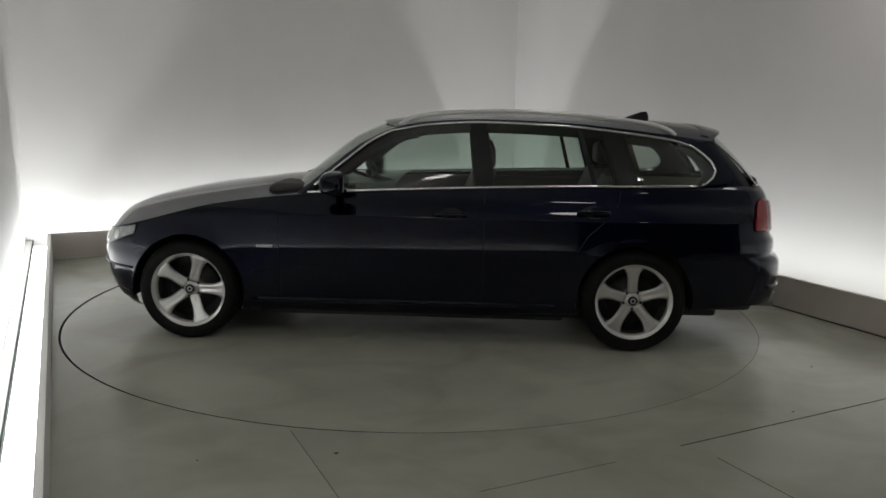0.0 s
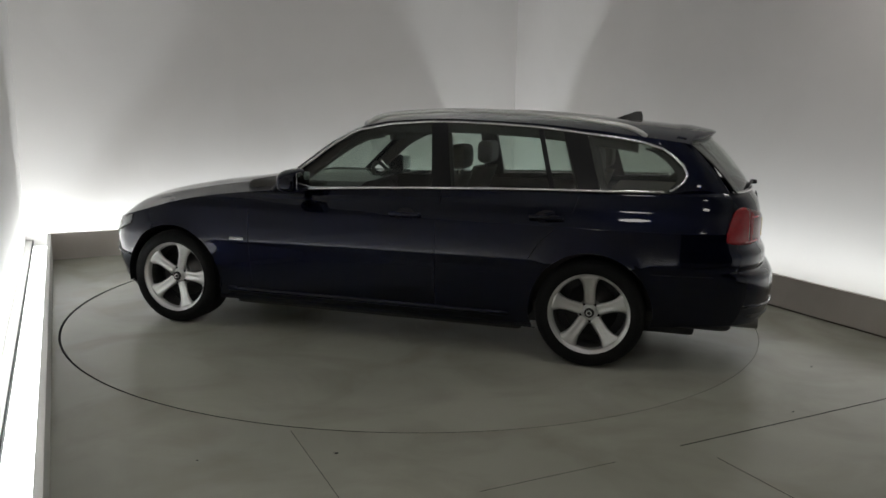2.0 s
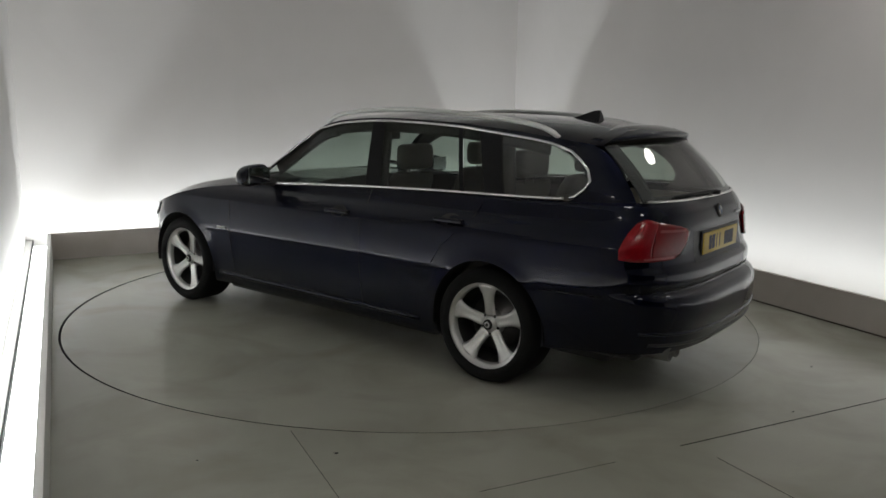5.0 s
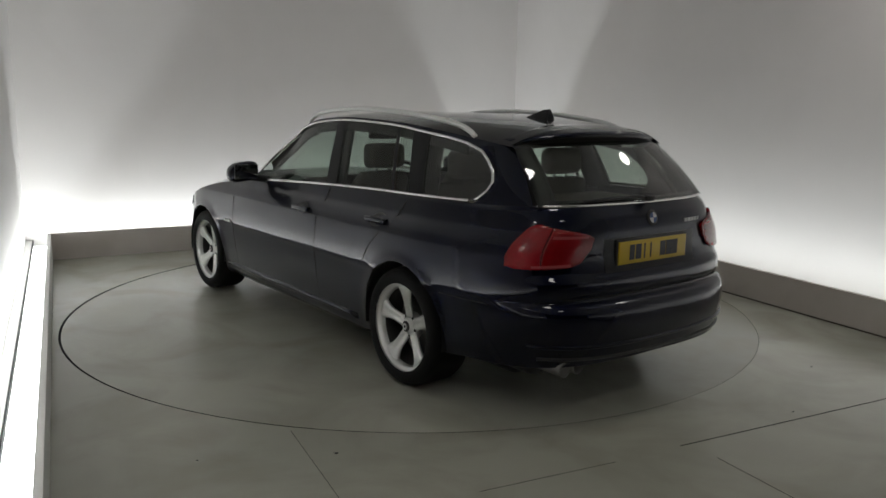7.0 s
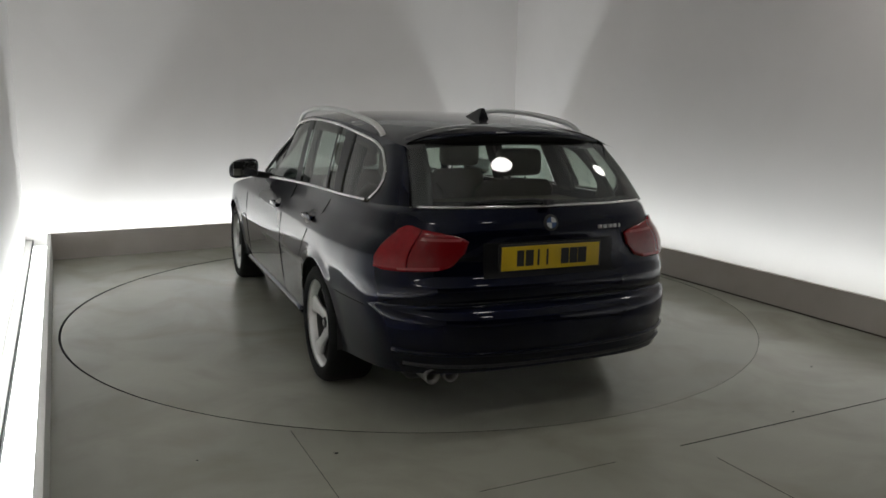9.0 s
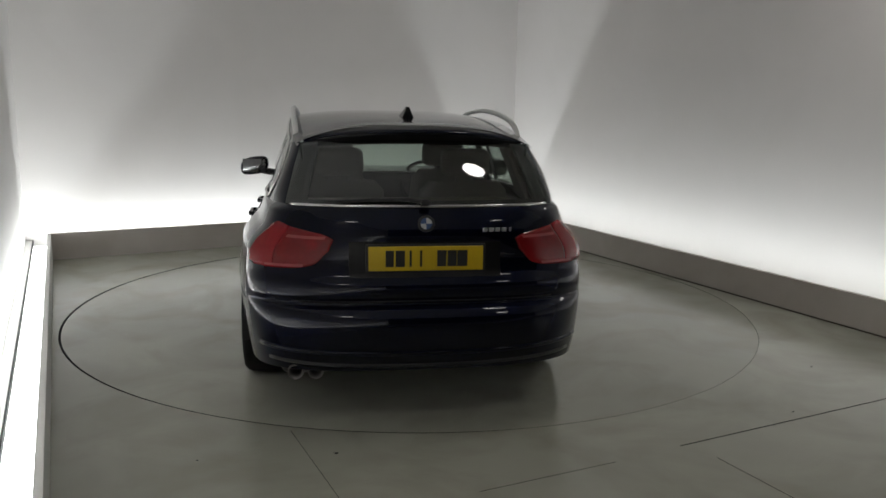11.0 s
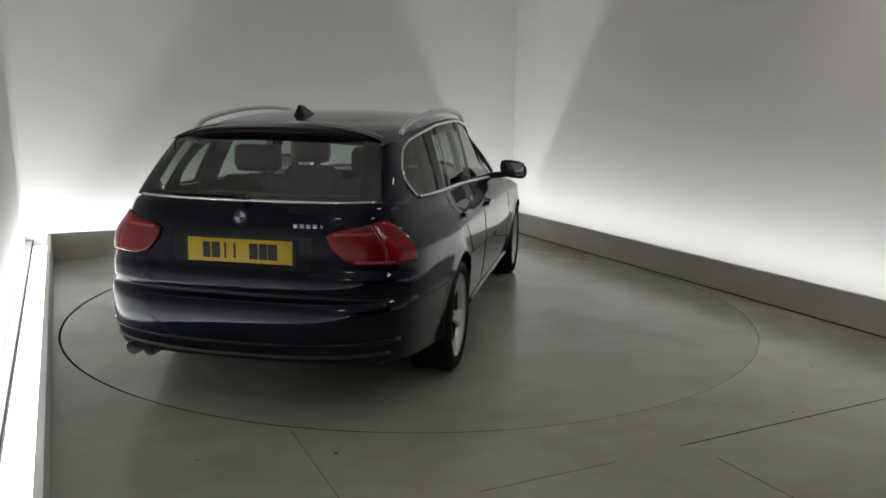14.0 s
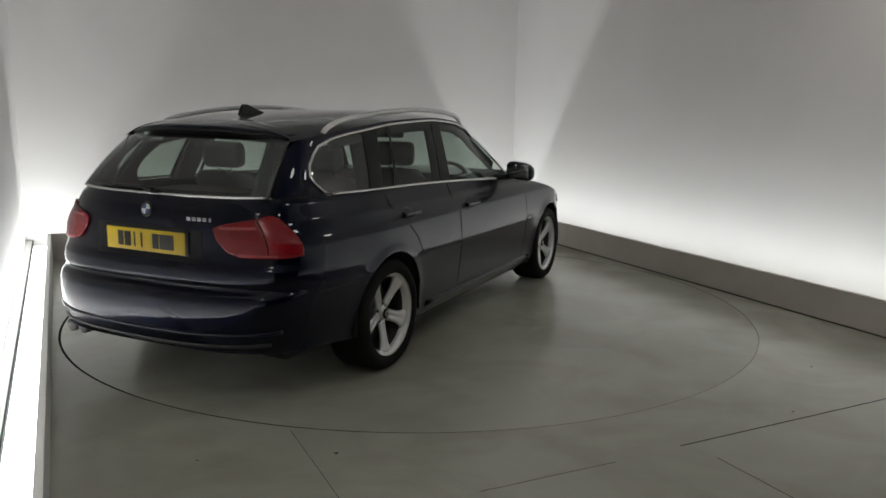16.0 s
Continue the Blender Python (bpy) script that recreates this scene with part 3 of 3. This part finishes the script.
thicken(part("glass_border", grid("glass_border", lambda s, t: tail_glass(0.005 + 0.075 * s, 0.01 + 0.98 * t) + Vector((0.004, 0, -0.004)), 2, 30), M_GLOSSBLACK, car), 0.003, 0)
for side in (0, 1):
    thicken(part("glass_border", grid("glass_border", lambda s, t: tail_glass(s, abs(side - 0.075 * t)) + Vector((0.004, 0, -0.004)), 12, 3), M_GLOSSBLACK, car), 0.003, 0)
part("tailgate_window", grid("tailgate_window", tail_glass, 16, 30, flip=True), M_PRIVACY, car, "tinted tailgate window")


def tail_ledge(s, t):
    w = 2 * t - 1
    g = tail_glass(0.0, t)
    u = find_u(abs(g.y), 1.02, 1, 1.0, 0.80) if abs(w) > 0.01 else 1.0
    a = shell(u, 1.0)
    a = Vector((a.x, a.y * (1 if w > 0 else -1), a.z))
    return a + (g - a) * s


part("tailgate_ledge", grid("tailgate_ledge", tail_ledge, 2, 30, flip=True), M_PAINT, car)


# roof spoiler over the tailgate window
def spoiler_end(w):
    return -1.875 - 0.165 * (1 - abs(w) ** 2.2), roof_c(-1.93) - 0.006 - 0.050 * abs(w) ** 2.6


def spoiler():
    bm = bmesh.new()
    rows = []
    for i in range(31):
        w = -1 + 2 * i / 30
        y = 0.543 * w
        end, z = spoiler_end(w)
        top = roof_z(-1.78) + (roof_c(-1.78) - roof_z(-1.78)) * (1 - abs(w) ** 3.2) + 0.006
        sec = [(-1.74, top), (-1.74 + (end + 1.74) * 0.5, (top + z) / 2 + 0.008), (end + 0.025, z - 0.004), (end, z - 0.014), (end, z - 0.024),
               (end + 0.03, z - 0.030), (-1.76, top - 0.045)]
        rows.append([bm.verts.new((x, y, h)) for x, h in sec])
    for a, b in zip(rows, rows[1:]):
        for j in range(7):
            bm.faces.new((a[j], b[j], b[(j + 1) % 7], a[(j + 1) % 7]))
    bm.faces.new(rows[0])
    bm.faces.new(rows[-1][::-1])
    bmesh.ops.recalc_face_normals(bm, faces=bm.faces[:])
    for f in bm.faces:
        f.smooth = len(f.verts) == 4
    return bm


def spoiler_back(s, t):
    w = 2 * t - 1
    end, z = spoiler_end(w)
    return Vector((end + 0.008 + 0.05 * s, 0.538 * w, z - 0.022 - 0.050 * s * (1 - 0.5 * abs(w) ** 4)))


thicken(part("spoiler_lip", grid("spoiler_lip", spoiler_back, 4, 30), M_GLOSSBLACK, car, "black lip under the roof spoiler"), 0.01, 0)
part("roof_spoiler", spoiler(), M_PAINT, car, "dark blue roof spoiler")

# underside and wheel wells
part("underbody", box(-1.98, 1.78, -0.58, 0.58, 0.165, 0.30, 0.03), M_BLACK, car)
part("middle_underbody", box(-0.98, 0.98, -0.75, 0.75, 0.150, 0.27, 0.03), M_BLACK, car)
part("silencer_box", box(-2.18, -1.80, 0.28, 0.66, 0.225, 0.36, 0.05, 3), M_BLACK, car)


def well(ax):
    vs, fs = [], []
    n = 24
    for i in range(n + 1):
        a = math.pi * (-0.05 + 1.10 * i / n)
        for y in (0.45, 0.86):
            vs.append((ax + (ARCH_R + 0.004) * math.cos(a), y, ARCH_Z + (ARCH_R + 0.004) * math.sin(a)))
    for i in range(n):
        fs.append((2 * i, 2 * i + 1, 2 * i + 3, 2 * i + 2))
    fs.append(tuple(2 * i for i in range(n + 1)))
    return mesh_of("wheel_well", vs, fs)


for ax in (AXLE, -AXLE):
    both("wheel_well", well(ax), M_BLACK)


# ---- wheels ----
def wheel(x, y, side, spin):
    w = new("wheel")
    w.parent = car
    w.matrix_local = pose(x, y, 0.317) @ (Matrix.Rotation(math.pi, 4, "Z") if side < 0 else Matrix.Identity(4)) @ Matrix.Rotation(radians(spin), 4, "Y")
    part("tyre", lathe("tyre", [(0.236, 0.018), (0.262, 0.030), (0.292, 0.026), (0.309, 0.008), (0.317, -0.015), (0.317, -0.19), (0.308, -0.21), (0.28, -0.225), (0.225, -0.21)], 64), M_TYRE, w)
    part("rim", lathe("rim", [(0.236, 0.018), (0.240, 0.012), (0.236, 0.004), (0.224, 0.004), (0.214, -0.012), (0.210, -0.030)], 64), M_ALLOY, w)
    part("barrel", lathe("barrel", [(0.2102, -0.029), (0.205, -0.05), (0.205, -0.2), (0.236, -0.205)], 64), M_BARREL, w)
    part("brake_disc", lathe("brake_disc", [(0.0, -0.085), (0.09, -0.085), (0.09, -0.10), (0.155, -0.10), (0.155, -0.12), (0.0, -0.12)], 40), M_STEEL, w)
    # Black disc closes the wheel's back so the spoke gaps stay dark.
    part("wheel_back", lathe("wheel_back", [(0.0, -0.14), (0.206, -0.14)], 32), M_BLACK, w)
    hub = lathe("hub", [(0.0, -0.024), (0.030, -0.024), (0.034, -0.032), (0.060, -0.046), (0.074, -0.060), (0.070, -0.09)], 40)
    part("hub", hub, M_ALLOY, w)
    part("hub_cap", lathe("hub_cap", [(0.0, -0.013), (0.020, -0.013), (0.029, -0.018), (0.029, -0.026)], 32), M_INK, w)
    part("hub_badge", lathe("hub_badge", [(0.010, -0.0125), (0.017, -0.0123), (0.017, -0.0135)], 24), M_WHITE, w)
    for k in range(5):
        a = 2 * math.pi * k / 5 + math.pi / 2

        def spoke(s, t):
            r = 0.045 + (0.222 - 0.045) * s
            wd = 0.036 - 0.006 * s + 0.050 * s ** 4.5
            q = 2 * t - 1
            h = -0.036 + 0.034 * s - 0.014 * abs(q) ** 3 - 0.013 * math.exp(-(q / 0.40) ** 2) * (1 - s) ** 0.5 * min(1, s * 6)
            px, pz = r, wd * q
            return Vector((px * math.cos(a) - pz * math.sin(a), h, px * math.sin(a) + pz * math.cos(a)))
        ob = part("spoke", grid("spoke", spoke, 10, 8, flip=True), M_ALLOY, w)
        thicken(ob, 0.022, -1)
        b = a + math.pi / 5
        nut = lathe("bolt", [(0.0, -0.040), (0.008, -0.040), (0.012, -0.044), (0.012, -0.07)], 12)
        o = part("bolt", nut, M_PIT, w)
        o.location = (0.050 * math.cos(b), 0, 0.050 * math.sin(b))
    return w


for x, y, side, spin in ((AXLE, 0.845, 1, -18), (-AXLE, 0.850, 1, 2), (AXLE, -0.845, -1, 20), (-AXLE, -0.850, -1, 33)):
    wheel(x, y, side, spin)

# ---- lamps ----
def lamp_patch(name, u0, u1, z_low, z_top, out=0.006, nu=26, nv=10):
    def f(s, t):
        u = u0 + (u1 - u0) * s
        return skin(u, z_low(s) + (z_top(s) - z_low(s)) * t, out)
    return grid(name, f, nu, nv, flip=True)


us = find_u(-2.105, 0.80, 0, 0.5, 0.97)
ue = find_u(0.66, 0.84, 1, 0.99, 0.80)
ui = find_u(0.43, 0.84, 1, 0.999, 0.80)
sl = curve_of([(0, 0.765), (0.35, 0.755), (1, 0.752)])
st = curve_of([(0, 0.815), (0.13, 0.880), (0.32, 0.931), (0.6, 0.948), (1, 0.935)])
both("outer_tail_lamp", lamp_patch("outer_tail_lamp", us, ue, sl, st, 0.008), M_RED, label="red wrap-round tail lamp", thick=0.012)
il = curve_of([(0, 0.752), (0.5, 0.755), (0.8, 0.772), (1, 0.835)])
it = curve_of([(0, 0.934), (0.5, 0.918), (0.85, 0.902), (1, 0.885)])
both("inner_tail_lamp", lamp_patch("inner_tail_lamp", ue + 0.0012, ui, il, it, 0.008), M_REDDARK, label="dark red tail lamp on the tailgate", thick=0.012)
both("lamp_stripe", lamp_patch("lamp_stripe", ue + 0.006, ui - 0.008, lambda s: 0.885, lambda s: 0.897, 0.0155, 14, 2), M_PALE)
both("lamp_reflex", lamp_patch("lamp_reflex", ue - 0.012, ui - 0.022, lambda s: 0.759, lambda s: 0.769 + 0.004 * s, 0.0155, 14, 2), M_PALE)
uh0, uh1 = find_u(1.73, 0.66, 0, 0.3, 0.1), find_u(0.45, 0.62, 1, 0.01, 0.22)
both("headlamp", lamp_patch("headlamp", uh1, uh0, curve_of([(0, 0.572), (0.5, 0.582), (1, 0.662)]), curve_of([(0, 0.645), (0.5, 0.680), (1, 0.722)]), 0.004), M_CLEAR, label="clear headlamp", thick=0.006)

def ring_of(pts, name, material, r=0.004):
    both(name, tube(name, pts, r, 6), material)


# dark bezel round each headlamp, the lower air intake and the bumper crease
hl, ht = curve_of([(0, 0.572), (0.5, 0.582), (1, 0.662)]), curve_of([(0, 0.645), (0.5, 0.680), (1, 0.722)])
edge = [skin(uh1 + (uh0 - uh1) * k / 16, hl(k / 16), 0.006) for k in range(17)] + [skin(uh1 + (uh0 - uh1) * k / 16, ht(k / 16), 0.006) for k in range(16, -1, -1)]
ring_of(edge, "headlamp_bezel", M_GLOSSBLACK)
for q in (0.35, 0.68):
    u = uh1 + (uh0 - uh1) * q
    o = lathe("headlamp_lens", [(0.0, 0.004), (0.022, 0.004), (0.030, 0.0)], 20)
    c = skin(u, (hl(q) + ht(q)) / 2, 0.008)
    out = (skin(u, c.z, 0.03) - skin(u, c.z, 0.0)).normalized()
    turn = Vector((0, 1, 0)).rotation_difference(out).to_matrix()
    for v in o.vertices:
        v.co = c + turn @ v.co
    both("headlamp_lens", o, M_CHROME)
ua, ub = find_u(1.80, 0.28, 0, 0.3, 0.1), find_u(0.30, 0.28, 1, 0.005, 0.2)
both("air_intake", lamp_patch("air_intake", ub, ua, lambda s: 0.235, lambda s: 0.335 - 0.05 * s, 0.003, 20, 4), M_BLACK, label="black lower air intake", thick=0.004)
ring_of([skin(uh1 + (find_u(1.75, 0.45, 0, 0.3, 0.1) - uh1) * k / 16, 0.455 - 0.01 * k / 16, 0.0) for k in range(17)], "front_bumper_crease", M_PAINT, 0.009)

# ---- trim ----
line = [cabin(x, front_top(x) + 0.006, 0.004) for x in [0.60 - 0.025 * i for i in range(90)] if x > -1.655]
line += [cabin(x, z + 0.003, 0.004) for x, z in DLO_END]
both("window_trim", tube("window_trim", line, 0.0085, 8), M_CHROME, label="bright chrome window trim")
both("belt_trim", tube("belt_trim", [cabin(x, dlo_low(x) - 0.004, 0.006) for x in [0.64 - 0.05 * i for i in range(49)] if x > -1.80], 0.009, 8), M_CHROME, label="bright chrome belt trim")


def rail_line():
    z_of = curve_of([(0.08, 1.365), (0.02, 1.405), (-0.08, 1.428), (-0.3, 1.448), (-0.6, 1.458), (-0.95, 1.447), (-1.3, 1.417), (-1.5, 1.388), (-1.60, 1.355), (-1.64, 1.325)])
    xs = [0.08 - 1.72 * i / 60 for i in range(61)]
    return [Vector((x, roof_y(x) - 0.015, z_of(x))) for x in xs]


both("roof_rail", tube("roof_rail", rail_line(), 0.0145, 10), M_RAIL, label="satin silver roof rail")


def groove(name, pts, r=0.0028):
    both(name, tube(name, pts, r, 6), M_PIT)


def on_side(x, z, out=0.0006):
    return Vector((x, side_y(x, z) + out, z))


for pts in ([(0.80 + 0.02 * (z - 0.3), z) for z in (0.26, 0.4, 0.5, 0.6, 0.7, 0.8, 0.9)], [(-0.46, z) for z in (0.26, 0.4, 0.5, 0.6, 0.7, 0.8, 0.9, 0.98)],
            [(-1.30, 1.01), (-1.27, 0.9), (-1.18, 0.8), (-1.09, 0.72), (-1.03, 0.62)], [(0.8 - 0.1 * i, 0.262) for i in range(18)]):
    groove("door_gap", [on_side(x, z) for x, z in pts])
groove("bumper_gap", [skin(find_u(-1.72 - 0.03 * i, 0.575, 0, 0.4, 0.97), 0.575, 0.0006) for i in range(12)])


def handle(x, z):
    y = side_y(x, z)
    bm = box(x - 0.10, x + 0.10, y + 0.010, y + 0.030, z - 0.013, z + 0.013, 0.009, 3)
    return bm


for x, z in ((-0.26, 0.835), (-1.12, 0.862)):
    me = bpy.data.meshes.new("door_handle")
    b = handle(x, z)
    for s in (-0.085, 0.085):
        bmesh.ops.create_cube(b, size=0.022, matrix=Matrix.Translation((x + s, side_y(x, z) + 0.007, z)))
    b.to_mesh(me)
    b.free()
    both("door_handle", me, M_PAINT)
    me = lathe("handle_cup", [(0.0, 0.0), (0.045, 0.0)], 24)
    for v in me.vertices:
        v.co = Vector((x + v.co.x * 1.5, side_y(x, z + v.co.z * 0.8) + 0.0012, z + v.co.z * 0.8))
    both("handle_cup", me, M_GLOSSBLACK)

both("side_indicator", lamp_patch("side_indicator", find_u(0.94, 0.615, 0, 0.2, 0.5), find_u(0.84, 0.615, 0, 0.2, 0.5), lambda s: 0.606, lambda s: 0.624, 0.004, 6, 2), M_WHITE, label="pale side indicator", thick=0.006)
both("sill_strip", tube("sill_strip", [on_side(0.98 - 0.1 * i, 0.272, -0.002) for i in range(20)], 0.018, 12), M_PAINT)


# mirrors
def mirror():
    bm = bmesh.new()
    bmesh.ops.create_uvsphere(bm, u_segments=28, v_segments=18, radius=1)
    for v in bm.verts:
        a = v.co.copy()
        k = 0.55 if a.x < 0 else 1.0
        e = lambda c: math.copysign(abs(c) ** 0.72, c)
        v.co = Vector((0.43 + e(a.x) * 0.10 * k, 0.945 + e(a.y) * 0.105, 1.016 + e(a.z) * 0.068 - 0.02 * a.y))
    for f in bm.faces:
        f.smooth = True
    me = bpy.data.meshes.new("mirror_housing")
    bm.to_mesh(me)
    bm.free()
    return me


for ob in both("door_mirror", mirror(), M_PAINT, label="dark blue door mirror"):
    s = 1 if ob.data.vertices[0].co.y > 0 else -1
    part("mirror_glass", box(0.368, 0.372, s * 0.945 - 0.085, s * 0.945 + 0.085, 0.968, 1.070, 0.0015), M_MIRROR, ob)
    part("mirror_foot", tube("mirror_foot", [(0.45, s * 0.745, 0.955), (0.44, s * 0.85, 0.970), (0.43, s * 0.90, 0.982)], 0.026, 10), M_BLACK, ob)

# aerial fin
fin = bmesh.new()
prof = [(-1.40, 0.0), (-1.47, 0.030), (-1.54, 0.060), (-1.575, 0.064), (-1.585, 0.035), (-1.585, 0.0)]
rows = []
for x, h in prof:
    z0 = roof_c(x) - 0.004
    wd = 0.030 * (1 - 0.75 * h / 0.064)
    rows.append([fin.verts.new((x, wd, z0 + h)), fin.verts.new((x, -wd, z0 + h)), fin.verts.new((x, -0.034, z0)), fin.verts.new((x, 0.034, z0))])
for a, b in zip(rows, rows[1:]):
    for j in range(4):
        fin.faces.new((a[j], b[j], b[(j + 1) % 4], a[(j + 1) % 4]))
fin.faces.new(rows[-1][::-1])
bmesh.ops.recalc_face_normals(fin, faces=fin.faces[:])
part("aerial_fin", fin, M_GLOSSBLACK, car, "black shark fin aerial")


# ---- tail details ----
def tail_point(y, z, out=0.0):
    u = find_u(abs(y), z, 1, 1.0, 0.80)
    p = skin(u, z, out)
    return Vector((p.x, math.copysign(p.y, y), p.z))


PX = tail_x(0.80) - 0.001
plate = part("number_plate", box(PX - 0.012, PX, -0.26, 0.26, 0.745, 0.856, 0.003), M_PLATE, car, "yellow number plate with dark bars")
for i, w in enumerate((0.045, 0.05, 0.018, 0.018, 0.0, 0.05, 0.05, 0.055)):
    if w:
        y = 0.165 - i * 0.047
        part("plate_bar", box(PX - 0.0135, PX - 0.0115, y - w / 2 + 0.004, y + w / 2 - 0.004, 0.764, 0.838), M_INK, plate)
part("plate_frame", box(PX - 0.006, PX + 0.004, -0.272, 0.272, 0.735, 0.866, 0.003), M_BLACK, car)
part("plate_recess", grid("plate_recess", lambda s, t: tail_point(0.345 * (2 * t - 1), 0.715 + 0.16 * s, 0.0015), 8, 24), M_GLOSSBLACK, car)
badge = lathe("badge", [(0.0, 0.006), (0.030, 0.006), (0.037, 0.004), (0.039, 0.0)], 36)
ob = part("tailgate_badge", badge, M_INK, car, "round blue and white badge")
bx = tail_x(0.95)
ob.matrix_local = Matrix.Translation((bx - 0.001, 0, 0.955)) @ Matrix.Rotation(0.22, 4, "Y") @ Matrix.Rotation(math.pi / 2, 4, "Z")
for k in range(4):
    vs = [(0, 0.0072, 0)] + [(0.026 * math.cos(k * math.pi / 2 + a * math.pi / 12), 0.0072, 0.026 * math.sin(k * math.pi / 2 + a * math.pi / 12)) for a in range(7)]
    part("badge_quarter", mesh_of("badge_quarter", vs, [(0, i, i + 1) for i in range(1, 7)], False), M_WHITE if k % 2 else M_BLUE, ob)
for i, w in enumerate((0.022, 0.022, 0.022, 0.022, 0.010)):
    y = -0.27 - i * 0.030
    part("model_mark", box(-0.003, 0.003, -w / 2, w / 2, -0.009, 0.009, 0.002), M_DULL, car).location = tail_point(y, 0.925, 0.003)
# lower bumper: a lighter crease and a dark insert
part("bumper_crease", tube("bumper_crease", [tail_point(-0.74 + 1.48 * i / 50, 0.405 - 0.02 * (1 - (i / 25 - 1) ** 2), 0.0) for i in range(51)], 0.011, 8), M_PAINT, car)
part("lower_gap", tube("lower_gap", [tail_point(-0.70 + 1.40 * i / 40, 0.345 - 0.02 * (1 - (i / 20 - 1) ** 2), -0.002) for i in range(41)], 0.010, 8), M_BLACK, car)
part("tailgate_gap", tube("tailgate_gap", [tail_point(-0.60 + 1.2 * i / 40, 0.612, 0.0) for i in range(41)], 0.004, 6), M_PIT, car)
for y in (0.585, 0.495):
    ex = part("exhaust_pipe", lathe("exhaust_pipe", [(0.030, 0), (0.036, 0.002), (0.036, 0.20), (0.031, 0.20), (0.030, 0.0)], 24), M_STEEL, car, "dull steel exhaust tailpipe")
    ex.matrix_local = pose(-2.322, y, 0.287, 0, 0, -90)
part("wiper", tube("wiper", [tail_glass(0.06, 0.5) + Vector((-0.025, 0, 0)), tail_glass(0.09, 0.56) + Vector((-0.022, 0, 0)), tail_glass(0.08, 0.70) + Vector((-0.014, 0, 0)), tail_glass(0.05, 0.82) + Vector((-0.012, 0, 0))], 0.008, 8), M_BLACK, car, "black rear wiper")
part("wiper_hub", box(-2.305, -2.265, -0.022, 0.022, 1.035, 1.062, 0.010), M_BLACK, car)
part("boot_light_strip", tube("boot_light_strip", [tail_ledge(0.25, i / 40) + Vector((-0.002, 0, 0.002)) for i in range(41)], 0.0075, 8), M_CHROME, car)

# ---- cabin ----
part("cabin_floor", box(-2.15, 0.85, -0.70, 0.70, 0.27, 0.33), M_CABIN, car)
both("door_card", grid("door_card", lambda s, t: Vector((0.85 - 2.9 * s, min(0.70, side_y(0.85 - 2.9 * s, 1.0) - 0.07), 0.32 + 0.63 * t)), 12, 3), M_CABIN, thick=0.03)
part("dashboard", box(0.34, 0.92, -0.69, 0.69, 0.62, 0.985, 0.06, 3), M_CABIN, car)
part("load_cover", box(-2.15, -1.42, -0.60, 0.60, 0.95, 0.975, 0.008), M_BEIGE, car, "beige load bay cover")


def seat_back(x, y, w):
    def f(s, t):
        a = 2 * math.pi * s
        z = 0.50 + 0.56 * t
        k = (1 - 0.16 * t) * (1 if t < 0.95 else 0.8)
        return Vector((x - 0.24 * t + 0.075 * math.cos(a), y + w * k * math.copysign(abs(math.sin(a)) ** 0.6, math.sin(a)), z))
    ob = part("seat_back", grid("seat_back", f, 24, 10, closed_u=True), M_SEAT, car, "dark leather seat back")
    part("headrest", box(x - 0.31, x - 0.20, y - 0.14, y + 0.14, 1.085, 1.245, 0.052, 4), M_SEAT, ob)
    for q in (-0.05, 0.05):
        part("headrest_post", tube("headrest_post", [(x - 0.25, y + q, 1.02), (x - 0.25, y + q, 1.14)], 0.006, 6), M_STEEL, ob)


for y in (0.37, -0.37):
    seat_back(-0.22, y, 0.24)
    part("seat_cushion", box(-0.25, 0.30, y - 0.25, y + 0.25, 0.38, 0.56, 0.06, 3), M_SEAT, car)
for y in (0.36, -0.36):
    seat_back(-1.08, y, 0.30)
part("rear_cushion", box(-1.10, -0.62, -0.62, 0.62, 0.36, 0.54, 0.06, 3), M_SEAT, car)
ring = lathe("steering_wheel", [(0.185 + 0.015 * math.cos(a), 0.015 * math.sin(a)) for a in [2 * math.pi * i / 10 for i in range(11)]], 36, "z")
sw = part("steering_wheel", ring, M_CABIN, car)
sw.matrix_local = pose(0.34, -0.37, 0.88, 0, -68, 0)
part("steering_boss", box(-0.06, 0.06, -0.17, 0.17, -0.03, 0.01, 0.02), M_CABIN, sw)
part("rear_view_mirror", box(0.08, 0.12, -0.12, 0.12, 1.245, 1.305, 0.015), M_CABIN, car)


def motions():
    rows, spin = [], []
    for i in range(33):
        t = i * 0.5
        a = 175.31 - 7.13 * t + 0.0043 * t * t
        c, s = math.cos(radians(a)), math.sin(radians(a))
        x, y = -0.05, 0.258
        rows.append((t, pose(x * c - y * s, x * s + y * c, 0, 0, 0, a)))
        spin.append((t, pose(0.0066, -0.0058, 0, 0, 0, a)))
    walk(car, rows)
    walk(disc, spin)


motions()
